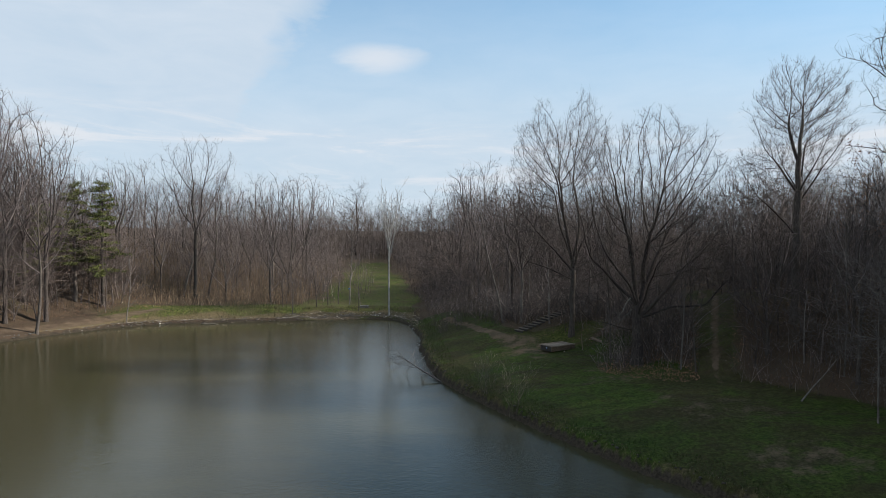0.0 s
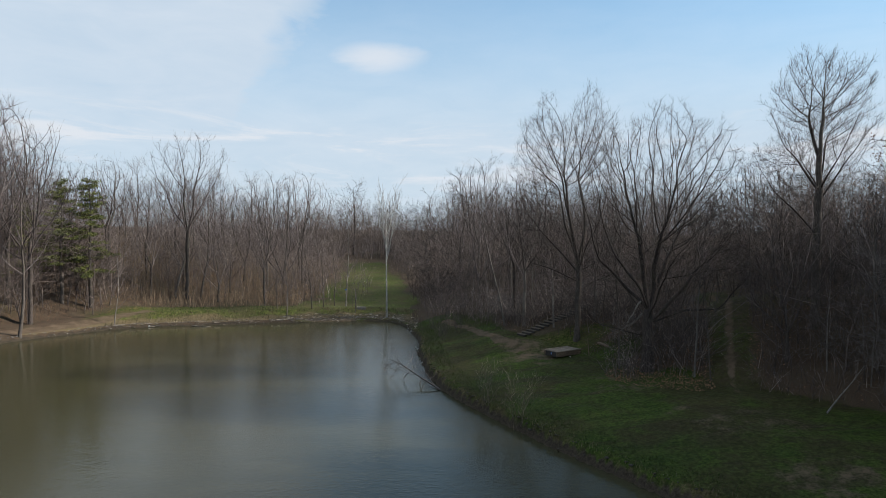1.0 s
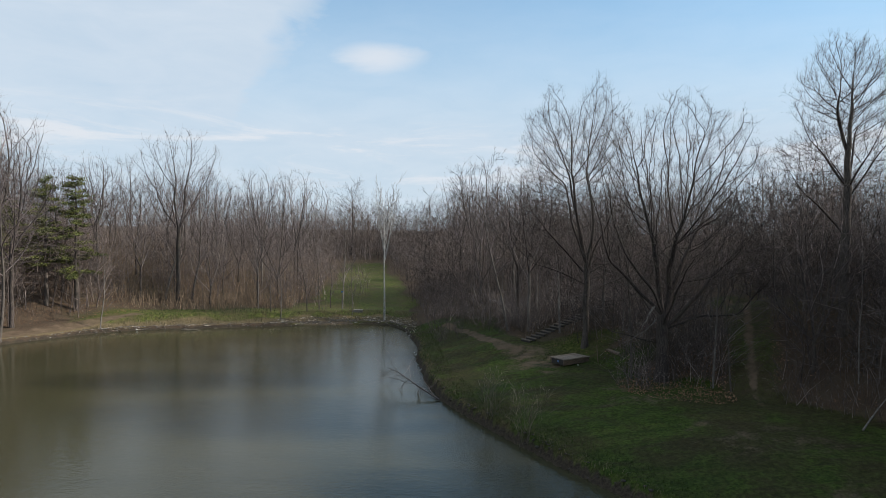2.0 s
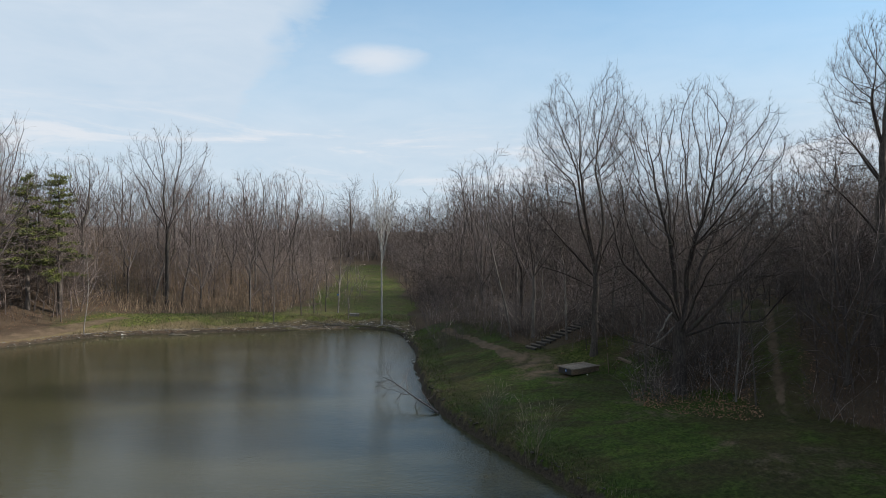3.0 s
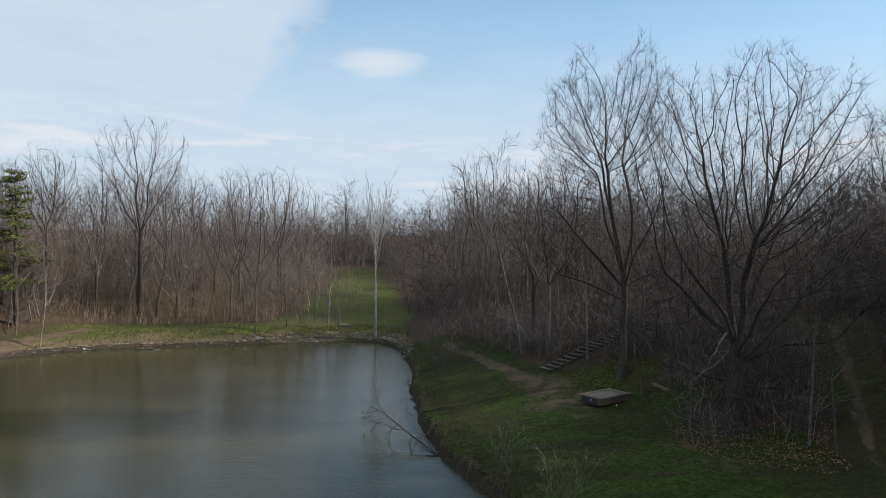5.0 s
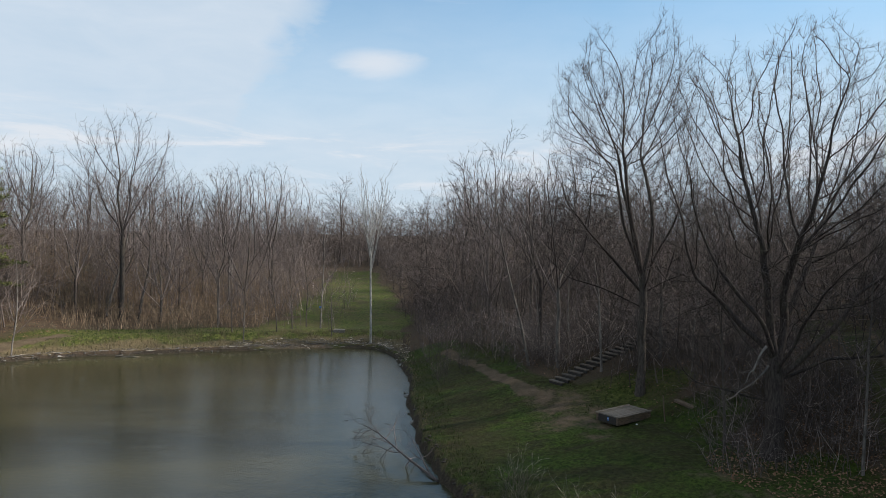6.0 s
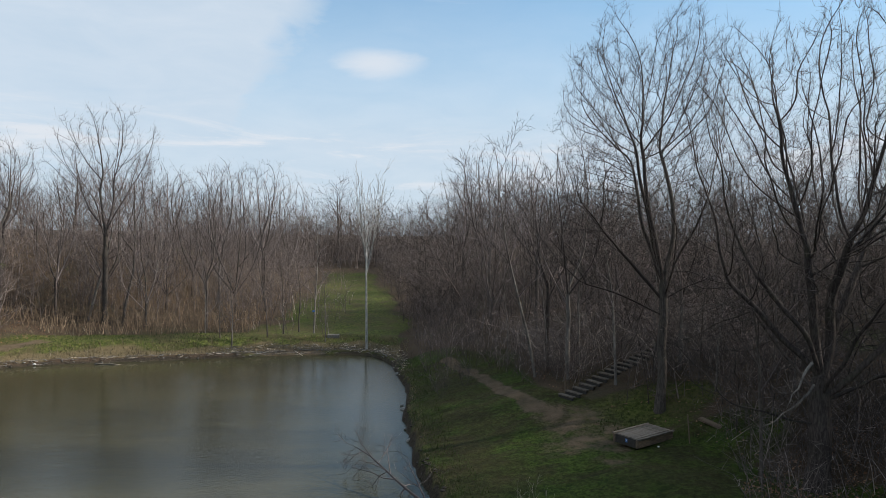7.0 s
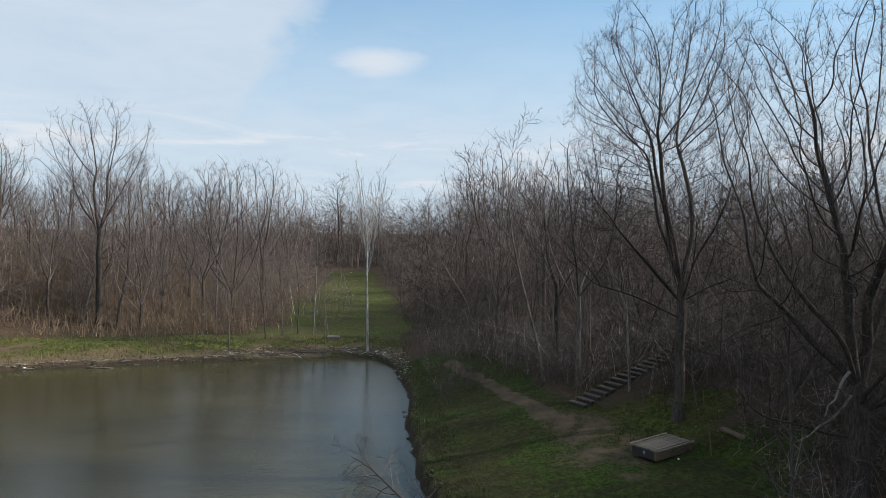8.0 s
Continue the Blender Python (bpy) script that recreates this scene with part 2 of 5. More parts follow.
def part(name, me, parent, label="", m=None):
    ob = new(name, me)
    ob.parent = parent
    if m is not None:
        ob.matrix_basis = m
    return tagged(ob, label)


def from_bm(name, bm, mat, smooth=False):
    me = bpy.data.meshes.new(name)
    bm.to_mesh(me)
    bm.free()
    me.materials.append(mat)
    if smooth:
        me.polygons.foreach_set("use_smooth", [True] * len(me.polygons))
    return me


def box_mesh(name, size, mat, bevel=0.012, jitter=0.0, seed=0):
    """A bevelled, slightly uneven block standing on its base."""
    rng = random.Random(seed)
    bm = bmesh.new()
    bmesh.ops.create_cube(bm, size=1)
    for v in bm.verts:
        v.co = Vector((v.co.x * size[0], v.co.y * size[1], (v.co.z + 0.5) * size[2])) + Vector([rng.uniform(-jitter, jitter) for _ in range(3)])
    bmesh.ops.bevel(bm, geom=bm.edges[:], offset=bevel, segments=1, affect="EDGES")
    return from_bm(name, bm, mat)


def stone_mesh(name, r, mat, seed):
    rng = random.Random(seed)
    bm = bmesh.new()
    bmesh.ops.create_icosphere(bm, subdivisions=2, radius=r)
    s = Vector((rng.uniform(0.8, 1.4), rng.uniform(0.7, 1.1), rng.uniform(0.45, 0.7)))
    for v in bm.verts:
        k = 1 + 0.35 * noise.noise(v.co * (1.3 / r) + Vector((seed * 3.1, 0, 0)))
        v.co = Vector((v.co.x * s.x, v.co.y * s.y, v.co.z * s.z)) * k
    return from_bm(name, bm, mat)


# ---- the lie of the land ----
SHORE = [(9.7, 23.9), (12.6, 19), (14.5, 11), (14.5, 0), (12, -15), (0, -29), (-24, -32), (-41, -16), (-46, 10), (-44, 30), (-39.5, 45), (-36.1, 52.7),
         (-32.8, 58.4), (-30.6, 61.4), (-27.5, 63.6), (-22, 65.6), (-16.8, 67.3), (-11.3, 69.2), (-8.4, 69.8), (-6, 69.4), (-4.4, 67.4), (-3.5, 63.8),
         (-2.5, 59.2), (-2.15, 53), (-1.5, 48), (-0.6, 42.7), (1.3, 38), (3, 34.6), (5.4, 30.3), (7.7, 26.5)]


def shore_line(steps=7):
    """The pond's edge as a smooth closed line with small bays."""
    P, out = [Vector(p) for p in SHORE], []
    n = len(P)
    for i in range(n):
        a, b, c, d = P[i - 1], P[i], P[(i + 1) % n], P[(i + 2) % n]
        for k in range(steps):
            t = k / steps
            q = 0.5 * (2 * b + (c - a) * t + (2 * a - 5 * b + 4 * c - d) * t * t + (3 * b - a - 3 * c + d) * t ** 3)
            w = noise.noise(Vector((q.x * 0.55, q.y * 0.55, 3.0)))
            out.append(q + (c - a).orthogonal().normalized() * 0.28 * w)
    return np.array([tuple(v) for v in out])


LINE = shore_line()


def shore_distance(x, y):
    """Metres from the pond's edge, positive on land."""
    x, y = np.atleast_1d(np.asarray(x, float)), np.atleast_1d(np.asarray(y, float))
    best, inside = np.full(x.shape, 1e9), np.zeros(x.shape, bool)
    for (ax, ay), (bx, by) in zip(LINE, np.roll(LINE, -1, 0)):
        dx, dy = bx - ax, by - ay
        t = np.clip(((x - ax) * dx + (y - ay) * dy) / (dx * dx + dy * dy + 1e-12), 0, 1)
        best = np.minimum(best, (x - ax - t * dx) ** 2 + (y - ay - t * dy) ** 2)
        cross = (ay > y) != (by > y)
        inside ^= cross & (x < (bx - ax) * (y - ay) / (by - ay + 1e-12) + ax)
    return np.where(inside, -1, 1) * np.sqrt(best)


def sstep(a, b, v):
    t = np.clip((v - a) / (b - a), 0, 1)
    return t * t * (3 - 2 * t)


def waves(x, y, s, seed=0.0):
    """Cheap smooth unevenness, about -1 to 1."""
    return (np.sin(x * s + seed + 1.7 * np.sin(y * s * 0.7 + seed)) + np.sin(y * s * 1.13 + 2.1 * seed + 1.3 * np.sin(x * s * 0.8))) * 0.5


def foot_of_hill(y):
    return 12 - 2.2 * sstep(30, 44, y) - 3.6 * sstep(44.5, 51, y) - 2.2 * sstep(58, 66, y)


def lane_x(y):
    """Middle of the grass lane beyond the far shore."""
    return -8.2 - 4.6 * sstep(78, 114, y)


def lane_edges(y):
    """How far the lane's open strip reaches left and right of its middle."""
    t = sstep(78, 106, np.asarray(y, float))
    return 7.6 - 3.8 * t, 4.2 - 1.0 * t


def in_lane(x, y, more=0.0):
    a, b = lane_edges(y)
    off = x - lane_x(y)
    return (off > -a - more) & (off < b + 0.3 * more)


def land(x, y):
    x, y = np.atleast_1d(np.asarray(x, float)), np.atleast_1d(np.asarray(y, float))
    d = shore_distance(x, y)
    dl = np.maximum(d, 0)
    beach = 1 - sstep(0.4, 1.2, np.hypot((x + 12.5) / 5.5, (y - 69.2) / 1.1))
    lip = np.clip(dl / (0.2 + 1.0 * beach), 0, 1) ** 0.7
    # right bank
    s = 0.16 + 0.12 * sstep(44, 50, y)
    foot = foot_of_hill(y)
    over = np.maximum(dl - foot, 0)
    slope = 0.5 - 0.35 * sstep(43, 49, y)
    rise = 5.6 - 2.2 * sstep(46, 62, y)
    hill = rise * np.tanh(slope * over / rise)
    east = 0.5 * lip + s * np.minimum(dl, 6) + 0.06 * np.maximum(dl - 6, 0) + hill
    # far bank and lane
    off = np.abs(x - lane_x(y))
    north = 0.3 * lip + 0.8 * sstep(0.6, 3.0, dl) + 0.085 * np.clip(dl - 5.5, 0, 42) + 0.3 * sstep(6, 16, off) * sstep(4, 16, dl) - 0.03 * np.maximum(dl - 40, 0) * sstep(5, 9, off)
    # left hillside
    ol = np.maximum(dl - 3.6, 0)
    west = 0.35 * lip + 0.12 * np.minimum(dl, 3.6) + 6.0 * np.tanh(0.5 * ol / 6.0) + 0.02 * np.maximum(ol - 14, 0)
    we = np.where(y > 55, sstep(-5.0, 4.0, x - 0.05 * (y - 70)), sstep(-16, -6, x))
    ww = np.where(y > 40, sstep(-26, -43, x), sstep(-14, -24, x))
    z = we * east + (1 - we) * (ww * west + (1 - ww) * north)
    z = z + (0.05 * waves(x, y, 0.9) + 0.03 * waves(x, y, 2.3, 1.0)) * sstep(0.4, 3, dl) + 0.35 * waves(x, y, 0.13, 2.0) * sstep(12, 40, dl)
    z = z + (3.0 + 0.5 * waves(x, y, 0.02) - z) * sstep(55, 110, dl)
    return np.where(d > 0, z, np.maximum(d * 0.55 - 0.02, -1.6))


def height(x, y):
    return float(land(x, y)[0])


def line_distance(x, y, pts):
    best = np.full(np.shape(x), 1e9)
    for (ax, ay), (bx, by) in zip(pts, pts[1:]):
        dx, dy = bx - ax, by - ay
        t = np.clip(((x - ax) * dx + (y - ay) * dy) / (dx * dx + dy * dy), 0, 1)
        best = np.minimum(best, np.hypot(x - ax - t * dx, y - ay - t * dy))
    return best


TRAIL = [(-0.1, 62.0), (0.9, 58.2), (1.8, 55.0), (2.9, 50.8), (3.7, 48.3), (4.6, 47.0)]
HILL_PATH = [(14.4, 35.0), (15.0, 37), (16.0, 39.6), (17.0, 42.2), (18.3, 45.5), (19.0, 50)]
SIDE_TRAIL = [(-43, 47.5), (-38.8, 52.2), (-35.2, 57.2), (-33.3, 60.4), (-31.5, 63.8), (-29.5, 66.8)]


def surface_masks(x, y):
    d = shore_distance(x, y)
    foot = foot_of_hill(y)
    e = (x > -5) & (y < 66)
    lawn = np.where(e, 1 - sstep(foot - 0.6, foot + 0.8, d + 0.5 * waves(x, y, 0.8)), 0)
    lawn = np.maximum(lawn, 0.85 * (1 - sstep(0.6, 1.2, np.hypot((x - 8.3) / 3.4, (y - 47.0) / 1.9))) * (x > 4))
    lawn = np.maximum(lawn, 0.8 * (1 - sstep(0.6, 1.2, np.hypot((x - 9.9) / 2.8, (y - 43.6) / 2.2) + 0.15 * waves(x, y, 1.5))))
    corridor = (1 - sstep(3.2, 5.6, np.abs(x - lane_x(y) + 1.3 - 0.9 * sstep(80, 106, y)) * (0.78 + 0.55 * sstep(78, 106, y)) + 0.9 * waves(x, y, 0.5) + 0.5 * waves(x, y, 1.4, 2.0))) * (y > 66) * (1 - sstep(105, 114, y))
    strip = ((y > 58) & (x < -4)) * (1 - sstep(4.6, 6.2, d + 0.4 * waves(x, y, 0.7))) * sstep(0.7, 1.7, d)
    strip = strip * sstep(-36, -30, x)
    verge = (1 - sstep(0.8, 2.2, line_distance(x, y, HILL_PATH))) * 0.55
    grass = np.maximum.reduce([lawn, corridor, strip, verge])
    dirt = 1 - sstep(0.05, 0.62, line_distance(x, y, TRAIL) + 0.16 * waves(x, y, 1.6))
    dirt = np.maximum(dirt, 0.56 * (1 - sstep(0.35, 1.35, np.hypot((x - 4.9) / 2.1, (y - 46.9) / 1.9) + 0.2 * waves(x, y, 1.1))))
    dirt = np.maximum(dirt, 0.6 * (1 - sstep(0.1, 1.6, np.hypot((x - 5.7) / 2.8, (y - 44.6) / 1.9))))
    dirt = np.maximum(dirt, 0.66 * (1 - sstep(0.05, 0.42, line_distance(x, y, HILL_PATH) + 0.1 * waves(x, y, 1.9))))
    dirt = np.maximum(dirt, 0.85 * (1 - sstep(0.3, 1.0, line_distance(x, y, SIDE_TRAIL))))
    for px, py, rx, ry, k in ((10.4, 32.7, 1.5, 0.9, 0.42), (6.0, 42.4, 1.1, 0.8, 0.5), (9.3, 36.4, 2.6, 1.3, 0.42), (13.0, 30.5, 3.8, 2.6, 0.38), (-11.5, 69.4, 3.4, 0.5, 0.9), (14.0, 25.0, 3.6, 2.6, 0.42), (9.4, 38.4, 2.2, 1.2, 0.45)):
        dirt = np.maximum(dirt, k * (1 - sstep(0.3, 1.3, np.hypot((x - px) / rx, (y - py) / ry))))
    flat = 1 - sstep(0.4, 1.2, np.hypot((x + 12.5) / 5.5, (y - 69.2) / 1.1))
    mud = (1 - sstep(0.05, 0.22, d)) * (1 - 0.9 * flat)
    dirt = np.maximum(dirt, 0.9 * flat * (1 - sstep(0.7, 1.3, d)))
    dry = ((y > 56) & (x < -3.5)) * sstep(0.2, 0.5, d) * (1 - sstep(1.0, 2.2, d + 0.5 * waves(x, y, 1.4)))
    dry = np.maximum(dry, 0.42 * ((x > -5) & (y < 66)) * (1 - sstep(0.2, 0.7, d + 0.3 * waves(x, y, 1.9))))
    dry = np.maximum(dry, 0.35 * ((y > 66) & (x < -16)) * sstep(4.8, 6.5, d) * (1 - sstep(7, 11, d)))
    # lane and far strip get the painted sunlit grass colour
    fresh = np.maximum(corridor * (0.7 + 0.3 * waves(x, y, 0.4, 3.0)), strip)
    # a painted patch of sun on the grass behind the deck
    fresh = np.maximum(fresh, 0.6 * (1 - sstep(0.5, 1.2, np.hypot((x - 8.3) / 3.4, (y - 47.2) / 1.7) + 0.15 * waves(x, y, 1.3))) * (x > 5))
    return grass, dirt, mud, dry, fresh


def stretch(lo, hi, step, far, grow=1.35):
    """Grid lines: even between lo and hi, then wider and wider out to far."""
    core = list(np.arange(lo, hi + step / 2, step))
    a, s = core[-1], step
    while a < far:
        s *= grow
        a += s
        core.append(a)
    a, s = core[0], step
    while a > -far:
        s *= grow
        a -= s
        core.insert(0, a)
    return np.array(core)


def build_ground():
    xs = np.unique(np.round(np.concatenate([stretch(-70, 60, 1.0, 2600), np.arange(-46, -30, 0.5), np.arange(-6, 20, 0.28)]), 3))
    ys = np.unique(np.round(np.concatenate([stretch(-42, 130, 1.2, 2600), np.arange(21, 73, 0.3)]), 3))
    X, Y = np.meshgrid(xs, ys)
    fx, fy = X.ravel(), Y.ravel()
    z = land(fx, fy)
    nx, ny = len(xs), len(ys)
    idx = np.arange(nx * ny).reshape(ny, nx)
    quads = np.stack([idx[:-1, :-1], idx[:-1, 1:], idx[1:, 1:], idx[1:, :-1]], -1).reshape(-1, 4)
    me = bpy.data.meshes.new("ground")
    me.from_pydata(np.stack([fx, fy, z], -1).tolist(), [], quads.tolist())
    me.materials.append(GROUND)
    me.polygons.foreach_set("use_smooth", [True] * len(me.polygons))
    for name, mask in zip(("grass", "dirt", "mud", "dry", "fresh"), surface_masks(fx, fy)):
        me.attributes.new(name, "FLOAT", "POINT").data.foreach_set("value", mask.astype(np.float32))
    tagged(new("ground", me), "grassy bank, dirt trails and leaf-strewn wooded slopes", "ground", kind="structure")


build_ground()
cx, cy = LINE.mean(0)
ring = [(x + (x - cx) * 0.03, y + (y - cy) * 0.03, 0.0) for x, y in LINE]
tagged(new("water", mesh_from("water", ring, [tuple(range(len(ring)))], WATER)), "murky olive pond with fine wind ripples", "pond", kind="structure")


# ---- trees ----
def tube(V, F, pts, rad, k):
    """A tapered tube through pts; it ends in a point."""
    base, n = len(V), len(pts)
    for i, (p, r) in enumerate(zip(pts, rad)):
        t = (pts[min(i + 1, n - 1)] - pts[max(i - 1, 0)]).normalized()
        if i == n - 1:
            V.append(p)
            break
        u = t.orthogonal().normalized() if i == 0 else (u - t * u.dot(t)).normalized()
        w = t.cross(u)
        for j in range(k):
            a = 2 * math.pi * j / k
            V.append(p + (u * math.cos(a) + w * math.sin(a)) * r)
    for i in range(n - 2):
        for j in range(k):
            a, b = base + i * k + j, base + i * k + (j + 1) % k
            F.append((a, b, b + k, a + k))
    tip, o = len(V) - 1, base + (n - 2) * k
    for j in range(k):
        F.append((o + j, o + (j + 1) % k, tip))


def turned(axis, angle, roll):
    """axis turned away by angle, at roll round it."""
    u = axis.orthogonal().normalized()
    w = axis.cross(u)
    side = u * math.cos(roll) + w * math.sin(roll)
    return (axis * math.cos(angle) + side * math.sin(angle)).normalized()


def branch(out, rng, spec, p, way, length, r, lev, limb):
    n = spec["seg"][lev]
    pts, rad = [p.copy()], [r]
    for i in range(n):
        w = spec["wig"][lev]
        way = (way + Vector((rng.gauss(0, w), rng.gauss(0, w), rng.gauss(0, w) + spec["up"][lev]))).normalized()
        p = p + way * (length / n)
        dome = spec.get("dome")
        if dome and lev > 1 and i and (p.x * p.x + p.y * p.y) / dome[0] ** 2 + ((p.z - dome[2]) / dome[1]) ** 2 > rng.uniform(0.88, 1.15):
            break
        pts.append(p.copy())
        rad.append(max(r * (1 - 0.86 * (i + 1) / n), spec["thin"]))
    n = len(pts) - 1
    out.append((lev, limb, pts, rad))
    if lev == len(spec["kids"]):
        return
    kids = spec["kids"][lev]
    kids = max(1, round(kids * rng.uniform(0.8, 1.2))) if lev else kids
    lo, spin = spec["from"][lev], rng.uniform(0, 6.28)
    for j in range(kids):
        t = lo + (0.97 - lo) * (j + rng.random()) / kids
        i = min(int(t * n), n - 1)
        f = t * n - i
        q = pts[i].lerp(pts[i + 1], f)
        ax = (pts[i + 1] - pts[i]).normalized()
        a0, a1 = spec["ang"][lev]
        out_way = turned(ax, radians(rng.uniform(a0, a1)), spin + 2.4 * j + rng.uniform(-0.5, 0.5))
        cl = length * spec["ratio"][lev] * (1.1 - spec["shrink"][lev] * (t - lo) / (1 - lo)) * rng.uniform(0.75, 1.2)
        if lev == 1 and rng.random() < spec.get("fork", 0.25):
            cl *= 1.4
        cr = max((rad[i] + (rad[i + 1] - rad[i]) * f) * rng.uniform(0.5, 0.72), spec["thin"])
        branch(out, rng, spec, q, out_way, cl, min(cr, cl * spec.get("stout", 0.014) + 0.003), lev + 1, j if lev == 0 else limb)


WOOD = dict(seg=[9, 6, 4, 3, 2], wig=[0.05, 0.11, 0.15, 0.18, 0.2], up=[0.03, 0.07, 0.06, 0.05, 0.04], kids=[12, 7, 6, 4], **{"from": [0.34, 0.2, 0.2, 0.2]},
            ang=[(30, 55), (28, 52), (28, 55), (25, 55)], ratio=[0.36, 0.5, 0.48, 0.5], shrink=[0.55, 0.5, 0.4, 0.4], thin=0.008)
SIDES = (8, 5, 3, 3, 3)


def tree_meshes(name, branches, bark_mat, twig_mat, split=False):
    """Meshes of the trunk and of the crown, or of each limb."""
    groups = {}
    for lev, limb, pts, rad in branches:
        key = "trunk" if lev == 0 else (limb if split else "crown")
        V, F = groups.setdefault(key, ([], []))
        tube(V, F, pts, rad, SIDES[lev])
    out = []
    for key, (V, F) in groups.items():
        kind = key if isinstance(key, str) else "limb"
        me = mesh_from(kind, V, F, bark_mat if kind == "trunk" else twig_mat, smooth=True)
        out.append((kind, me))
    return out


def flare(branches, r):
    """Widens the foot of the trunk and sinks it."""
    lev, limb, pts, rad = branches[0]
    pts.insert(1, pts[0].lerp(pts[1], 0.12))
    rad.insert(1, rad[0])
    rad[0] = r * 1.5
    pts[0] = pts[0] + Vector((0, 0, -0.25))


def simple_tree(name, seed, H, r, mats, label, changes=None, lean=(0, 0), split=False, category="tree", group=""):
    rng = random.Random(seed)
    spec = dict(WOOD)
    spec.update(changes or {})
    out = []
    branch(out, rng, spec, Vector((0, 0, 0)), Vector((lean[0], lean[1], 1)).normalized(), H, r, 0, -1)
    flare(out, r)
    root = tagged(new(name), label, category, group)
    for kind, me in tree_meshes(name, out, *mats, split=split):
        part(kind, me, root)
    return root


def put(ob, x, y, turn=0.0, scale=1.0, sink=0.0):
    ob.matrix_basis = pose(x, y, height(x, y) - sink, 0, 0, turn) @ Matrix.Scale(scale, 4)
    return ob


def copy_at(ob, x, y, turn, scale, sink=0.0):
    c = copy_thing(ob, Matrix.Identity(4))
    c.matrix_basis = pose(x, y, height(x, y) - sink, 0, 0, turn) @ Matrix.Scale(scale, 4)
    return c

# ---- trees grown into the shape of their crowns ----
def crown_points(rng, lobes, n, shell):
    """n points spread through a union of ellipsoids (x, y, z, rx, ry, rz), denser towards the outside."""
    vol = np.array([l[3] * l[4] * l[5] for l in lobes]) ** 0.8
    pick = rng.choice(len(lobes), n, p=vol / vol.sum())
    L = np.array(lobes, float)[pick]
    u = rng.normal(0, 1, (n, 3))
    u = u / np.linalg.norm(u, axis=1)[:, None]
    a, b, c = rng.uniform(0, 6.28, 3)
    lump = 1 + 0.13 * np.sin(5.3 * u[:, :1] + a) * np.sin(6.1 * u[:, 2:] + b) + 0.1 * np.sin(9.0 * u[:, 1:2] + 7.0 * u[:, 2:] + c)
    u = u * rng.rand(n, 1) ** shell * lump
    return L[:, :3] + u * L[:, 3:]


def colonise(rng, lobes, trunk, arms, n, step, kill, up, crook, shell):
    """Nodes of a branching skeleton that grows until every part of the crown is reached: places and parents."""
    pos, par, kids = [np.array(p, float) for p in trunk], list(range(-1, len(trunk) - 1)), {}
    for bearing, lift, length, at in arms:
        b, e = radians(bearing), radians(lift)
        way = np.array([math.cos(b) * math.cos(e), math.sin(b) * math.cos(e), math.sin(e)])
        last = min(int(at * (len(trunk) - 1)), len(trunk) - 1)
        for _ in range(max(2, int(length / step))):
            way = way + rng.normal(0, crook * 0.45, 3)
            way /= np.linalg.norm(way)
            pos.append(pos[last] + way * step)
            par.append(last)
            last = len(pos) - 1
    A = crown_points(rng, lobes, n, shell)
    heart = np.array(trunk[-1], float) * np.array([1, 1, 0.85])
    best, near = np.full(n, 1e9), np.zeros(n, int)
    fresh, held = 0, {}
    for _ in range(150):
        N = np.array(pos[fresh:]).reshape(-1, 3)
        if not len(N):
            N = np.array(pos[-1:])
            fresh -= 1
        d = np.linalg.norm(A[:, None] - N[None], axis=2)
        j = d.argmin(1)
        m = d[np.arange(len(A)), j]
        closer = m < best
        best[closer], near[closer] = m[closer], j[closer] + fresh
        fresh = len(pos)
        live = best > kill
        A, best, near = A[live], best[live], near[live]
        if not len(A):
            break
        stuck = []
        for k in np.unique(near):
            w = A[near == k] - pos[k]
            w = (w / np.linalg.norm(w, axis=1)[:, None]).mean(0)
            w = w / (np.linalg.norm(w) + 1e-6) + np.array([0, 0, up]) + rng.normal(0, crook, 3)
            if k:
                away = pos[k] - heart
                w = w + (pos[k] - pos[par[k]]) * (0.25 / step) + away * (0.3 / (np.linalg.norm(away) + 1e-6))
            w /= np.linalg.norm(w)
            if any(w @ o > 0.93 for o in kids.get(k, ())):
                held[k] = held.get(k, 0) + 1
                if held[k] > 2:
                    stuck.append(k)
                continue
            kids.setdefault(k, []).append(w)
            pos.append(pos[k] + w * step)
            par.append(int(k))
        if stuck:
            live = ~np.isin(near, stuck)
            A, best, near = A[live], best[live], near[live]
        if not len(A):
            break
    return np.array(pos), np.array(par)


def cones(base, tip, r):
    """Three-sided tapering twigs."""
    n = len(base)
    ring = np.array([[1, 0, -0.3], [-0.5, 0.87, 0.1], [-0.5, -0.87, 0.2]])
    V = np.concatenate([base[:, None] + ring[None] * np.reshape(r, (-1, 1, 1)), tip[:, None]], 1).reshape(-1, 3)
    i = np.arange(n)[:, None] * 4
    return V, np.concatenate([i + np.array([j, (j + 1) % 3, 3]) for j in range(3)])


